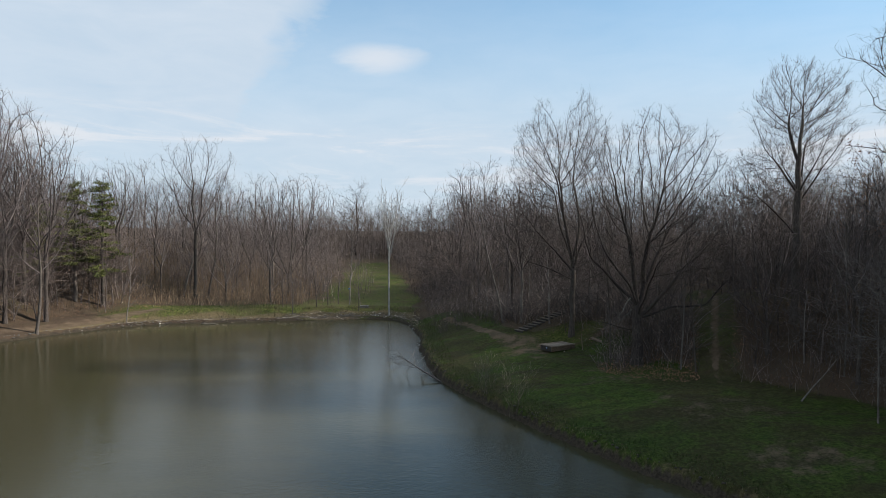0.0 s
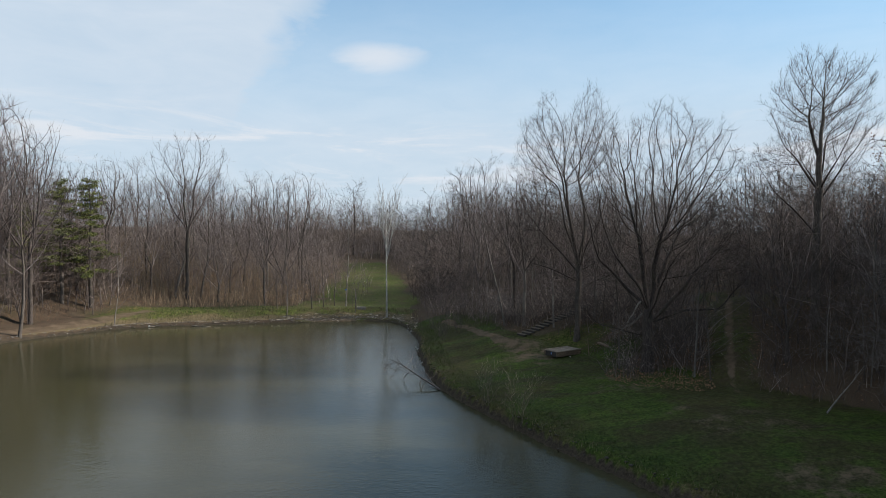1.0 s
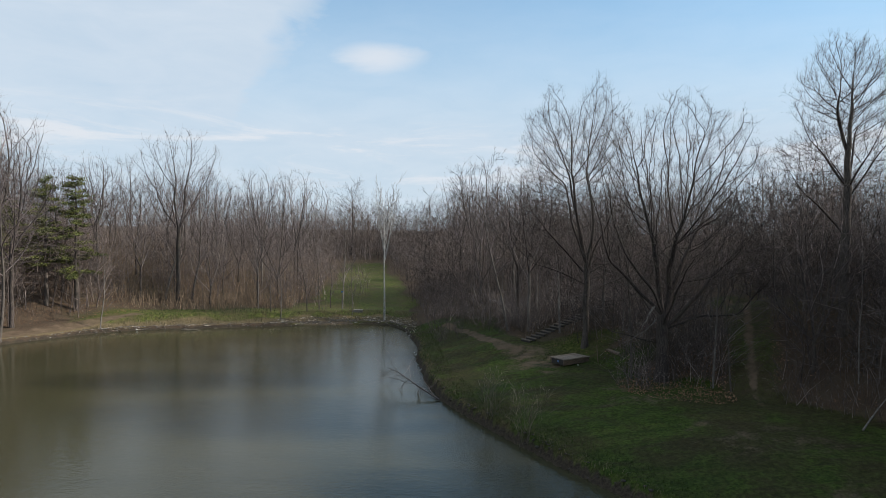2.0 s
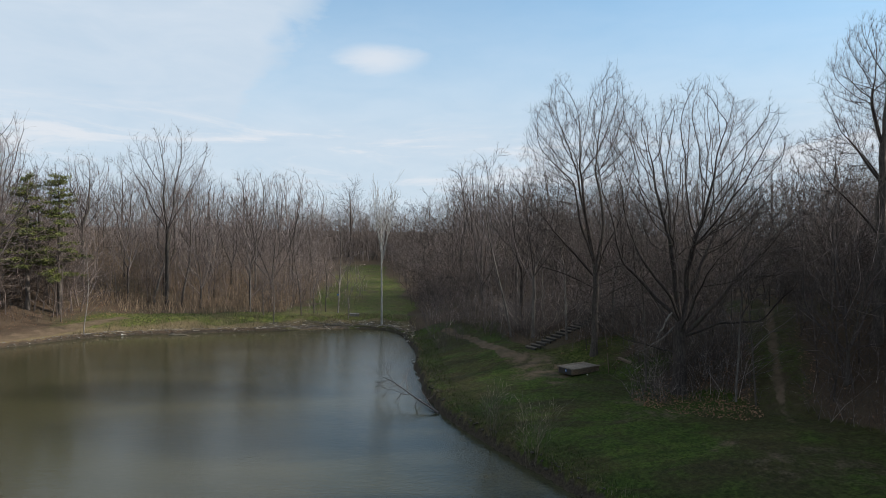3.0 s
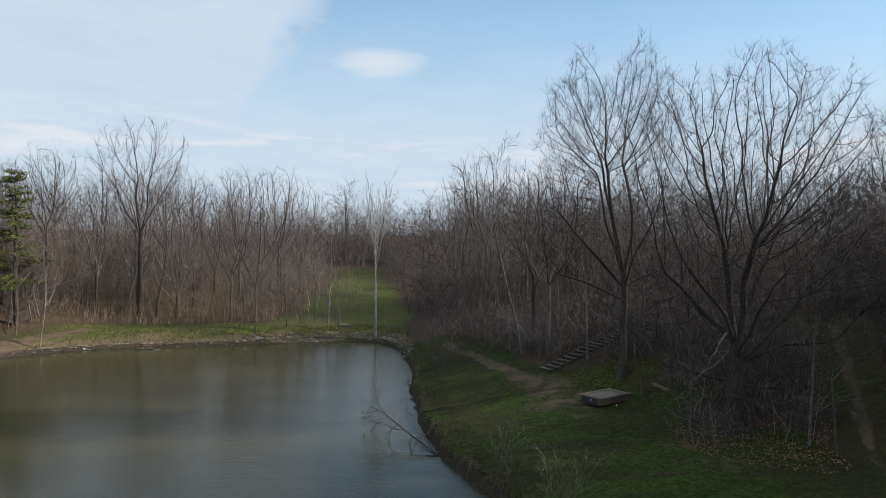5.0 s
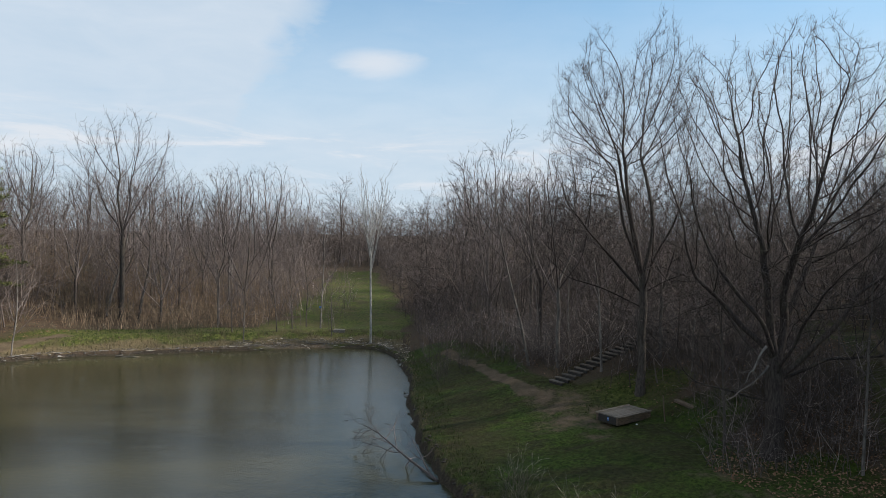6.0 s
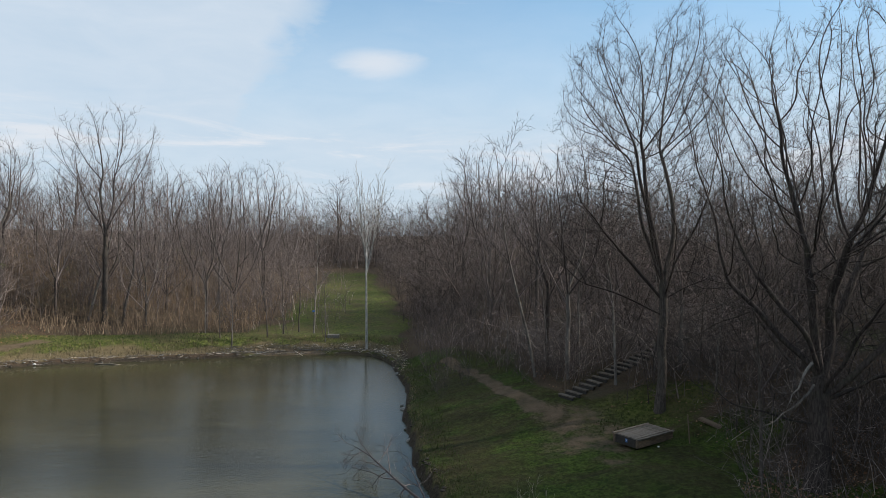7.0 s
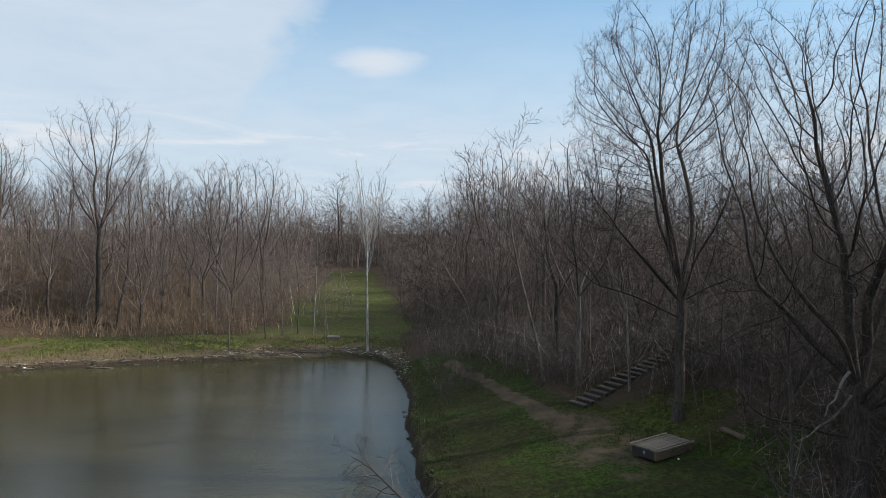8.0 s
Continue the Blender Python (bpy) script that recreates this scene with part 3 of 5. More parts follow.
def twig_spray(rng, P, W, heart, per, length, r, rise, again):
    """Twigs turned out from points P that run along W, each with smaller ones on it."""
    k = rng.poisson(per, len(P))
    P, W = np.repeat(P, k, 0), np.repeat(W, k, 0)
    away = P - heart
    out = 0.55 * W + 0.45 * away / (np.linalg.norm(away, axis=1)[:, None] + 1e-6) + rng.normal(0, 0.7, W.shape) + np.array([0, 0, rise])
    out /= np.linalg.norm(out, axis=1)[:, None]
    L = rng.uniform(*length, (len(P), 1))
    sets = [(P, P + out * L, np.full(len(P), r))]
    if again and len(P):
        f = rng.uniform(0.25, 0.9, (len(P) * again, 1))
        Q, O, LL = np.repeat(P, again, 0), np.repeat(out, again, 0), np.repeat(L, again, 0)
        q = Q + O * LL * f
        w = O + rng.normal(0, 0.6, O.shape) + np.array([0, 0, rise * 0.6])
        w /= np.linalg.norm(w, axis=1)[:, None]
        sets.append((q, q + w * LL * rng.uniform(0.35, 0.7, (len(q), 1)), np.full(len(q), r * 0.75)))
    return [np.concatenate(a) for a in zip(*sets)]


def grown_tree(name, seed, lobes, fork, r, mats, label, n=1200, step=0.3, kill=0.6, up=0.1, crook=0.2, shell=0.25, arms=(), lean=(0, 0), tip=0.009,
               per=2.0, length=(0.25, 0.6), twig=0.0055, rise=0.15, again=2, split=True, category="tree", group="", fine=0.03):
    """A bare tree: trunk, limbs, branches and twigs that fill the lobes of its crown."""
    rng = np.random.RandomState(seed)
    m = max(3, int(fork / 0.6))
    trunk = [(lean[0] * fork * (i / m) ** 1.3 + 0.03 * math.sin(i * 1.7 + seed), lean[1] * fork * (i / m) ** 1.3 + 0.03 * math.cos(i * 1.3), fork * i / m) for i in range(m + 1)]
    P, par = colonise(rng, lobes, trunk, arms, n, step, kill, up, crook, shell)
    N = len(P)
    kids = [[] for _ in range(N)]
    for i in range(1, N):
        kids[par[i]].append(i)
    tips = np.array([1.0 if not k else 0.0 for k in kids])
    for i in range(N - 1, 0, -1):
        tips[par[i]] += tips[i]
    R = tip * tips ** (math.log(r / tip) / math.log(tips[0]))
    main = [max(k, key=lambda c: tips[c]) if k else -1 for k in kids]
    for _ in range(1):                       # eases the kinks
        Q = P.copy()
        for i in range(m + 1, N):
            if main[i] >= 0:
                Q[i] = 0.5 * P[i] + 0.25 * P[par[i]] + 0.25 * P[main[i]]
        P = Q
    groups, todo = {}, [(0, "trunk")]
    while todo:
        i, key = todo.pop()
        line = [i] if i == 0 else [par[i], i]
        while main[line[-1]] >= 0:
            j = line[-1]
            for c in kids[j]:
                if c != main[j]:
                    todo.append((c, (c if split and R[c] > 0.035 else "crown") if key == "trunk" else key))
            line.append(main[j])
        pts, rad = [Vector(P[j]) for j in line], [float(R[j]) for j in line]
        if i:
            rad[0] = rad[1]
        else:
            pts[0].z -= 0.3
            rad[0], rad[1] = r * 1.5, r * 1.08
        V, F = groups.setdefault(key, ([], []))
        tube(V, F, pts, rad, 9 if rad[1] > 0.1 else 6 if rad[1] > 0.04 else 4 if rad[1] > 0.02 else 3)
    root = tagged(new(name), label, category, group)
    W = P - P[np.maximum(par, 0)]
    W /= np.linalg.norm(W, axis=1)[:, None] + 1e-9
    thin = np.flatnonzero((R < fine) & (np.arange(N) > m))
    B, T, rr = twig_spray(rng, P[thin], W[thin], P[m] * np.array([1, 1, 0.85]), per, length, twig, rise, again)
    CV, CF = cones(B, T, rr)
    for key, (V, F) in groups.items():
        if key == "crown":
            continue
        part("trunk" if key == "trunk" else "limb", mesh_from("trunk" if key == "trunk" else "limb", V, F, mats[0] if key == "trunk" else mats[1], True), root)
    V, F = groups.get("crown", ([], []))
    part("crown", mesh_from("crown", [tuple(v) for v in V] + CV.tolist(), F + (CF + len(V)).tolist(), mats[1], True), root)
    return root



# ---- the trees that stand out ----
def limbed_tree(name, seed, trunk_h, r, limbs, mats, label, spec=None, lean=(0, 0), category="tree"):
    """A tree that forks low: limbs are (bearing, lift, length, how far up the trunk, radius)."""
    rng = random.Random(seed)
    sp = dict(WOOD, kids=[0, 9, 7, 6], fork=0.33, wig=[0.02, 0.14, 0.15, 0.13, 0.12], up=[0.02, 0.055, 0.045, 0.03, 0.02], thin=0.0078, seg=[6, 9, 6, 3, 2])
    sp["from"] = [0.3, 0.22, 0.18, 0.15]
    sp["ang"] = [(30, 50), (26, 50), (30, 56), (30, 60)]
    sp["ratio"], sp["shrink"] = [0.4, 0.5, 0.42, 0.38], [0.5, 0.5, 0.4, 0.4]
    sp.update(spec or {})
    out = []
    branch(out, rng, dict(sp, kids=[0]), Vector((0, 0, 0)), Vector((lean[0], lean[1], 1)).normalized(), trunk_h, r, 0, -1)
    trunk = out[0]
    n = len(trunk[2]) - 1
    for i in range(n + 1):
        trunk[3][i] = r * (0.9 - 0.4 * i / n)
    for k, (bearing, lift, length, up, lr) in enumerate(limbs):
        f = min(up, 0.999) * n
        q = trunk[2][int(f)].lerp(trunk[2][int(f) + 1], f - int(f))
        b, e = radians(bearing), radians(lift)
        way = Vector((math.cos(b) * math.cos(e), math.sin(b) * math.cos(e), math.sin(e)))
        branch(out, rng, sp, q, way, length, lr * 0.85, 1, k)
    flare(out, r)
    root = tagged(new(name), label, category)
    for kind, me in tree_meshes(name, out, *mats, split=True):
        part(kind, me, root)
    return root


heroes = []


def stand(ob, x, y, turn=0.0, scale=1.0, keep=1.6):
    heroes.append((x, y, keep))
    return put(ob, x, y, turn, scale)


DARK, GREY, PALE = (BARK_DARK, BARK_DARK), (BARK, TWIG), (BIRCH, BIRCH)
stand(grown_tree("spreading_oak", 11, [(0.7, 0, 10.1, 4.5, 4.2, 4.8), (-2.9, 0, 11.0, 1.9, 2.2, 2.8), (0.9, 0, 7.0, 5.6, 4.4, 2.6), (5.2, -0.6, 5.6, 1.5, 1.5, 1.2), (-3.4, -0.6, 4.6, 1.8, 2.0, 1.6)], 3.4, 0.31, DARK,
    "broad bare oak with dark spreading limbs above brambles", n=5200, step=0.27, kill=0.33, up=0.05, crook=0.2, shell=0.33, tip=0.0066, per=2.6, length=(0.2, 0.6), twig=0.0066, rise=0.1,
    arms=[(176, 52, 4.2, 1), (215, 70, 4.0, 1), (150, 76, 4.2, 1), (60, 72, 4.0, 1), (12, 66, 4.4, 1), (-14, 44, 4.2, 0.9), (2, 14, 4.6, 0.8), (100, 50, 3.4, 0.9), (285, 55, 3.2, 0.95), (186, 12, 3.0, 0.75)]), 11.4, 39.7, keep=2.2)
stand(grown_tree("tall_oak", 23, [(-2.3, 0, 11.2, 2.1, 2.9, 4.4), (0.6, 0, 12.0, 1.9, 2.7, 4.4), (-2.6, 0, 7.2, 2.9, 2.6, 1.8), (1.8, 0.4, 8.2, 1.8, 2.2, 2.0)], 5.2, 0.185, (BARK, BARK_DARK),
    "tall bare oak with many upright limbs beside the deck", n=5000, step=0.29, kill=0.34, up=0.14, crook=0.15, shell=0.33, tip=0.0066, per=3.0, length=(0.25, 0.65), twig=0.0066, rise=0.25,
    arms=[(176, 66, 5.5, 1), (195, 78, 6.0, 1), (150, 82, 6.0, 1), (20, 80, 6.2, 1), (-6, 68, 4.8, 0.95), (178, 40, 4.2, 0.9), (184, 16, 4.0, 0.85), (90, 66, 4.2, 0.95), (272, 62, 4.0, 0.95), (4, 34, 2.8, 0.9)]), 8.75, 46.5, keep=2.0)
stand(grown_tree("tall_ash", 37, [(0.1, 0, 11.2, 2.7, 2.5, 3.4), (-0.1, 0, 8.2, 1.9, 1.8, 1.7), (-2.6, 0, 8.0, 1.2, 1.2, 1.8)], 9.6, 0.22, (BARK, BARK_DARK),
    "tall slim bare ash with fine ascending twigs on the slope", n=4200, step=0.28, kill=0.36, up=0.3, crook=0.12, shell=0.36, tip=0.0066, per=3.0, length=(0.25, 0.6), twig=0.0066, rise=0.4,
    arms=[(165, 58, 2.8, 0.78), (25, 60, 2.6, 0.84), (200, 70, 2.6, 0.96), (60, 72, 2.6, 1), (345, 58, 2.8, 0.72), (178, 46, 3.6, 0.5), (90, 60, 2.2, 0.8), (270, 60, 2.2, 0.75), (8, 48, 2.4, 0.62)]), 19.7, 37.8, keep=2.0)
stand(grown_tree("leaning_maple", 41, [(-1.6, 0, 12.8, 4.4, 4.2, 2.8), (-6.4, -1.0, 12.4, 3.0, 2.0, 2.2)], 8.2, 0.24, (BARK, BARK_DARK),
    "bare maple reaching over the grass", n=4600, step=0.28, kill=0.36, up=0.02, crook=0.18, shell=0.33, per=2.4, length=(0.2, 0.55), rise=0.0,
    arms=[(178, 36, 4.0, 1), (172, 50, 4.0, 1), (190, 44, 4.0, 0.95), (80, 65, 4.0, 1), (330, 50, 4.0, 0.95), (250, 55, 3.5, 0.95), (182, 64, 4.0, 1)], lean=(-0.12, 0)), 19.7, 18.0)
stand(limbed_tree("thorn_tree", 43, 2.2, 0.14, [
    (178, 22, 5.0, 0.95, 0.07), (200, 8, 4.6, 0.85, 0.06), (160, 34, 4.8, 0.99, 0.07), (230, 28, 4.2, 0.9, 0.06), (185, -6, 4.2, 0.7, 0.05), (100, 45, 4.0, 0.99, 0.06), (20, 40, 4.0, 0.95, 0.06), (300, 35, 4.0, 0.9, 0.05)],
    (BARK_PALE, BARK_PALE), "low pale thorn tree drooping at the lawn's edge"), 21.6, 29.5)
stand(grown_tree("vase_elm", 53, [(0, 0, 12.8, 4.3, 3.6, 4.0), (0, 0, 9.0, 2.2, 2.2, 2.4), (0.4, 0, 5.6, 2.8, 2.4, 1.0)], 7.0, 0.19, (BARK, TWIG),
    "tall bare elm with a vase-shaped crown on the grass strip", n=1700, step=0.38, kill=0.5, up=0.2, crook=0.18, shell=0.28, tip=0.008, per=1.5, length=(0.3, 0.7), twig=0.009, rise=0.3, again=1,
    arms=[(182, 60, 4.6, 1), (160, 78, 4.6, 1), (20, 80, 4.8, 1), (0, 60, 4.4, 1), (90, 66, 3.8, 0.95), (270, 66, 3.8, 0.95), (5, 40, 2.6, 0.8), (178, 40, 2.4, 0.75)]), -28.2, 73.2, scale=1.05)
stand(simple_tree("slim_elm", 55, 12.5, 0.13, GREY, "slim bare tree with a straight grey trunk", dict(kids=[9, 6, 5, 3])), -26.9, 73.6)
stand(simple_tree("leaning_elm", 57, 10.5, 0.13, (BARK_PALE, TWIG), "bare pale-trunked tree leaning out of a clump", dict(kids=[8, 5, 5, 3]), lean=(0.16, 0.05)), -29.6, 73.3)
stand(limbed_tree("birch", 61, 8.2, 0.11, [(47 * i, 79 + 6 * math.sin(i * 2.3), 6.4 - 0.25 * (i % 4), 0.7 + 0.036 * (i % 8), 0.036) for i in range(12)], PALE,
    "slender white birch with a pale plume of twigs", spec=dict(kids=[0, 6, 3], ang=[(20, 40), (10, 24), (12, 26)], ratio=[0.3, 0.36, 0.5], up=[0.02, 0.03, 0.06, 0.05], wig=[0.008, 0.035, 0.05, 0.07], thin=0.0085, fork=0.1)), -6.3, 70.3)
stand(simple_tree("leaning_birch", 67, 12.0, 0.1, (BARK_PALE, TWIG), "slim pale-barked tree leaning towards the water", dict(kids=[9, 6, 5, 3], wig=[0.05, 0.12, 0.15, 0.2, 0.2]), lean=(-0.3, 0)), 4.4, 52.5, scale=0.88)
stand(simple_tree("young_hickory", 71, 8.5, 0.07, (BARK_PALE, TWIG), "young pale tree beside the timber stairs", dict(kids=[10, 6, 4, 3])), 7.6, 49.3)
stand(simple_tree("young_ash", 73, 8.0, 0.065, GREY, "young bare tree among brambles", dict(kids=[9, 5, 4, 3])), 10.0, 40.4)
stand(simple_tree("young_cherry", 79, 9.0, 0.055, (BARK_PALE, TWIG), "thin pale young tree at the lawn's edge", dict(kids=[10, 5, 4, 3])), 13.4, 37.9)
stand(simple_tree("young_cherry", 83, 6.5, 0.045, GREY, "thin young tree at the lawn's edge", dict(kids=[9, 5, 4, 3])), 14.0, 37.2, keep=0.8)
stand(simple_tree("shore_ash", 87, 12.5, 0.14, GREY, "pale bare tree leaning over the side trail", dict(kids=[10, 6, 5, 3]), lean=(0.12, 0)), -34.9, 55.6)
for x, y, h, seed in ((-16.3, 68.8, 7.0, 1), (-14.2, 71.0, 8.2, 2), (-11.0, 73.2, 11.5, 3), (-12.3, 73.6, 8.0, 4), (-9.7, 71.4, 5.5, 5), (-17.6, 70.0, 6.0, 6), (-30.6, 62.4, 7.5, 7), (-13.2, 72.2, 7.0, 8), (-19.4, 71.8, 9.0, 9)):
    stand(simple_tree("sapling", 90 + seed, h, 0.025 + 0.004 * h, (BARK_PALE, TWIG) if seed % 2 else GREY, "thin bare sapling on the far bank", dict(kids=[11, 4, 4, 2], ang=[(30, 50)] * 4, ratio=[0.28, 0.45, 0.5, 0.5], thin=0.006, **{"from": [0.15, 0.2, 0.2, 0.2]}), group="far bank saplings"), x, y, keep=0.7)


POLES = [simple_tree("pole_tree", 300 + i, h, 0.044, (BARK_PALE, TWIG), "slender pale young tree at the edge of the woods", dict(kids=[12, 6, 4], seg=[8, 4, 3, 2], wig=[0.03, 0.1, 0.12, 0.12], ratio=[0.26, 0.42, 0.5], ang=[(35, 62), (30, 55), (30, 55)], shrink=[0.4] * 3, **{"from": [0.25, 0.15, 0.1]}), group="pale pole trees") for i, h in enumerate((9.5, 8.0, 11.0))]
for i, (x, y) in enumerate(((6.4, 51.6), (5.2, 54.0), (9.4, 49.4), (7.0, 55.5), (11.3, 47.2), (10.2, 52.2), (13.2, 44.6), (3.4, 57.0), (14.6, 41.3), (12.6, 49.9), (18.6, 34.6), (19.6, 32.8), (14.6, 46.5), (8.0, 58.0), (4.6, 60.0), (18.2, 28.0), (11.8, 54.5), (20.8, 44.0), (19.4, 40.9), (2.2, 62.5), (13.9, 47.6), (9.2, 55.2), (20.6, 35.0), (22.0, 30.6), (20.4, 41.0), (6.2, 62.0))):
    (stand if i < 3 else lambda o, *a, **k: stand(copy_thing(o, Matrix.Identity(4)), *a, **k))(POLES[i % 3], x, y, turn=67 * i, scale=0.85 + 0.1 * math.sin(i * 2.2), keep=0.7)


def pine(seed, H, label):
    """A thin old pine: whorls of level boughs with flat sprays of needles."""
    rng = random.Random(seed)
    root = tagged(new("pine"), label, "tree", "pines")
    V, F, NV, NF = [], [], [], []
    pts = [Vector((0.05 * math.sin(i * 1.3), 0.05 * math.cos(i), H * i / 9 - (0.25 if i == 0 else 0))) for i in range(10)]
    tube(V, F, pts, [0.21 * (1 - 0.9 * i / 9) for i in range(10)], 8)
    BV, BF = [], []
    z = 0.3 * H
    while z < H * 0.98:
        f = (z - 0.3 * H) / (0.7 * H)
        for k in range(4):
            if rng.random() < 0.16:
                continue
            a, L = rng.uniform(0, 6.28), (0.4 + 2.0 * (1 - f) ** 0.8) * rng.uniform(0.5, 1.15)
            way = Vector((math.cos(a), math.sin(a), rng.uniform(-0.3, 0.05) + 0.3 * f))
            p = Vector((0, 0, z + rng.uniform(-0.2, 0.2)))
            tube(BV, BF, [p, p + way * L * 0.5, p + way * L + Vector((0, 0, 0.15))], [0.035, 0.022, 0.008], 4)
            for _ in range(int(64 * L)):
                t = rng.uniform(0.3, 1.05)
                c = p + way * (L * t) + Vector((rng.gauss(0, 0.22), rng.gauss(0, 0.22), rng.gauss(0.05, 0.07)))
                d = Vector((rng.gauss(0, 1), rng.gauss(0, 1), rng.gauss(0.25, 0.35))).normalized() * rng.uniform(0.18, 0.38)
                s = d.cross(Vector((0, 0, 1))).normalized() * rng.uniform(0.03, 0.07)
                u = Vector((0, 0, 0.02))
                b = len(NV)
                NV += [c - s, c + s, c + d + u, c + d * 0.4 + u * 3]
                NF += [(b, b + 1, b + 2), (b, b + 3, b + 2)]
        z += rng.uniform(0.32, 0.55)
    part("trunk", mesh_from("trunk", V, F, BARK, True), root)
    part("boughs", mesh_from("boughs", BV, BF, BARK_DARK, True), root)
    part("needles", mesh_from("needles", NV, NF, NEEDLE), root)
    return root


stand(pine(3, 12.0, "thin dark green pine among bare trees"), -36.8, 64.6)
stand(pine(8, 12.6, "sparse yellow-green pine with drooping sprays"), -34.6, 65.6)
stand(pine(12, 9.0, "young dark pine behind the side trail"), -39.3, 63.2)

def russet_tree():
    ob = simple_tree("beech", 95, 9.0, 0.13, GREY, "tree holding dry russet leaves on the slope", dict(kids=[13, 7, 5], seg=[7, 4, 2, 1], wig=[0.05, 0.1, 0.1, 0.1], ratio=[0.4, 0.42, 0.5], ang=[(35, 60)] * 3, up=[0.03] * 4, **{"from": [0.2, 0.15, 0.1]}))
    crown = [c for c in ob.children if c.name.startswith("crown")][0].data
    r, V, F = random.Random(4), [], []
    for v in list(crown.vertices)[::4]:
        if v.co.z > 2.5 and r.random() < 0.8:
            c = v.co + Vector((r.gauss(0, 0.12), r.gauss(0, 0.12), r.gauss(0, 0.1)))
            u, w = Vector([r.gauss(0, 1) for _ in range(3)]).normalized() * 0.075, Vector([r.gauss(0, 1) for _ in range(3)]).normalized() * 0.05
            b = len(V)
            V += [c - u, c + w, c + u, c - w]
            F += [(b, b + 1, b + 2), (b, b + 2, b + 3)]
    part("foliage", mesh_from("foliage", V, F, RUSSET), ob, "dry russet leaves")
    return ob


stand(russet_tree(), 24.0, 38.5, scale=0.85)
stand(copy_thing(bpy.data.objects["beech"], Matrix.Identity(4)), 27.0, 36.0, turn=70, scale=0.9)

# ---- the woods ----
KINDS = []
for i, (h, w, low, r, mats, crook, rise, label) in enumerate((
        (15.0, 3.0, 0.36, 0.15, GREY, 0.2, 0.2, "bare grey woodland tree with ascending limbs"), (16.5, 2.7, 0.42, 0.16, GREY, 0.16, 0.3, "tall bare woodland tree with upright limbs"),
        (13.0, 3.5, 0.26, 0.14, GREY, 0.24, 0.1, "bare woodland tree with a wide low crown"), (17.5, 3.4, 0.4, 0.19, (BARK_DARK, TWIG), 0.3, 0.14, "tall dark-barked bare tree with crooked limbs"),
        (12.0, 2.6, 0.22, 0.11, (BARK, TWIG_RED_LIT), 0.2, 0.2, "small bare tree with reddish twigs coloured as sunlit"), (14.5, 2.5, 0.38, 0.12, (BARK_PALE, TWIG), 0.18, 0.24, "pale-trunked bare woodland tree"),
        (16.0, 3.3, 0.32, 0.16, (BARK_DARK, TWIG_RED_LIT), 0.22, 0.2, "dark-trunked bare tree with reddish twigs coloured as sunlit"), (10.0, 2.1, 0.2, 0.085, GREY, 0.2, 0.24, "young bare woodland tree"),
        (15.5, 2.9, 0.5, 0.15, GREY, 0.22, 0.2, "tall bare tree with a high crown"))):
    top, base, w = h - 0.6, h * low, w * 1.32
    KINDS.append(grown_tree("woodland_tree", 200 + i, [(0.2, 0, 0.4 * base + 0.6 * top, w, w, 0.4 * (top - base)), (-0.2, 0.2, 0.7 * base + 0.3 * top, w * 0.75, w * 0.75, 0.3 * (top - base))], base * 1.1, r, mats, label,
        n=1150, step=0.58, kill=0.64, up=0.16, crook=crook * 0.6, shell=0.33, tip=0.012, per=1.3, length=(0.45, 1.0), twig=0.0115, rise=rise, again=1, split=False, group="bare woodland trees", fine=0.045,
        arms=[(70 * k + 31 * i, 52 + 9 * (k % 3), 2.6, 0.7 + 0.06 * k) for k in range(5)]))

heroes += [(-9.5, 70.5, 1.0), (-34.6, 61.5, 3.0), (-33.0, 59.5, 2.0), (-36.0, 63.0, 2.5)]
rng = random.Random(5)
spots = []


def clear(x, y, gap):
    if 60 < y < 112 and in_lane(x, y, 2.4):
        return False
    if any(math.hypot(x - a, y - b) < k for a, b, k in heroes):
        return False
    a = np.array([x]), np.array([y])
    if min(line_distance(*a, HILL_PATH)[0], line_distance(*a, SIDE_TRAIL)[0], line_distance(*a, TRAIL)[0]) < 1.3 or line_distance(*a, HILL_PATH)[0] < 2.4 or line_distance(*a, [(4.6, 47.7), (13.5, 53.9)])[0] < 1.3:
        return False
    return all(abs(x - a) > gap or abs(y - b) > gap or math.hypot(x - a, y - b) > gap for a, b in spots)


def in_woods(x, y):
    d = float(shore_distance(x, y)[0])
    if x > -4 and y < 70:
        return d > float(foot_of_hill(y)) + 1.0
    if y > 64:
        return d > 6.2
    return d > 2.9


# Fourth zone: mostly unseen trees, added close together to shade the lawn.
ZONES = ((-60, -14, 68, 100, 4.0), (0, 34, 46, 62, 3.4), (0, 34, 62, 92, 4.8), (16.0, 40, -4, 47, 2.8), (-56, -35, 40, 70, 2.9))
for x0, x1, y0, y1, gap in ZONES:
    for _ in range(1300):
        x, y = rng.uniform(x0, x1), rng.uniform(y0, y1)
        if in_woods(x, y) and clear(x, y, gap):
            spots.append((x, y))
spots.sort(key=lambda p: max(p[1], 44) + 0.5 * abs(p[0]))
SOME = spots[:300]
TOPS = [max((c.data.vertices[i].co.z for c in k.children for i in range(len(c.data.vertices)))) for k in KINDS]


def canopy(x, y):
    """The level that the treetops reach."""
    if x < -11:
        return 15.4 + 6.2 * float(sstep(-30, -41, x)) * float(sstep(80, 66, y)) + 0.05 * max(y - 74, 0)
    if y < 38:
        return 13.5 + 4.6 * float(sstep(19, 26, x))
    return 15.6 - 3.4 * float(sstep(5, 11, x)) + 2.2 * float(sstep(17, 23, x)) + 0.035 * max(y - 60, 0)


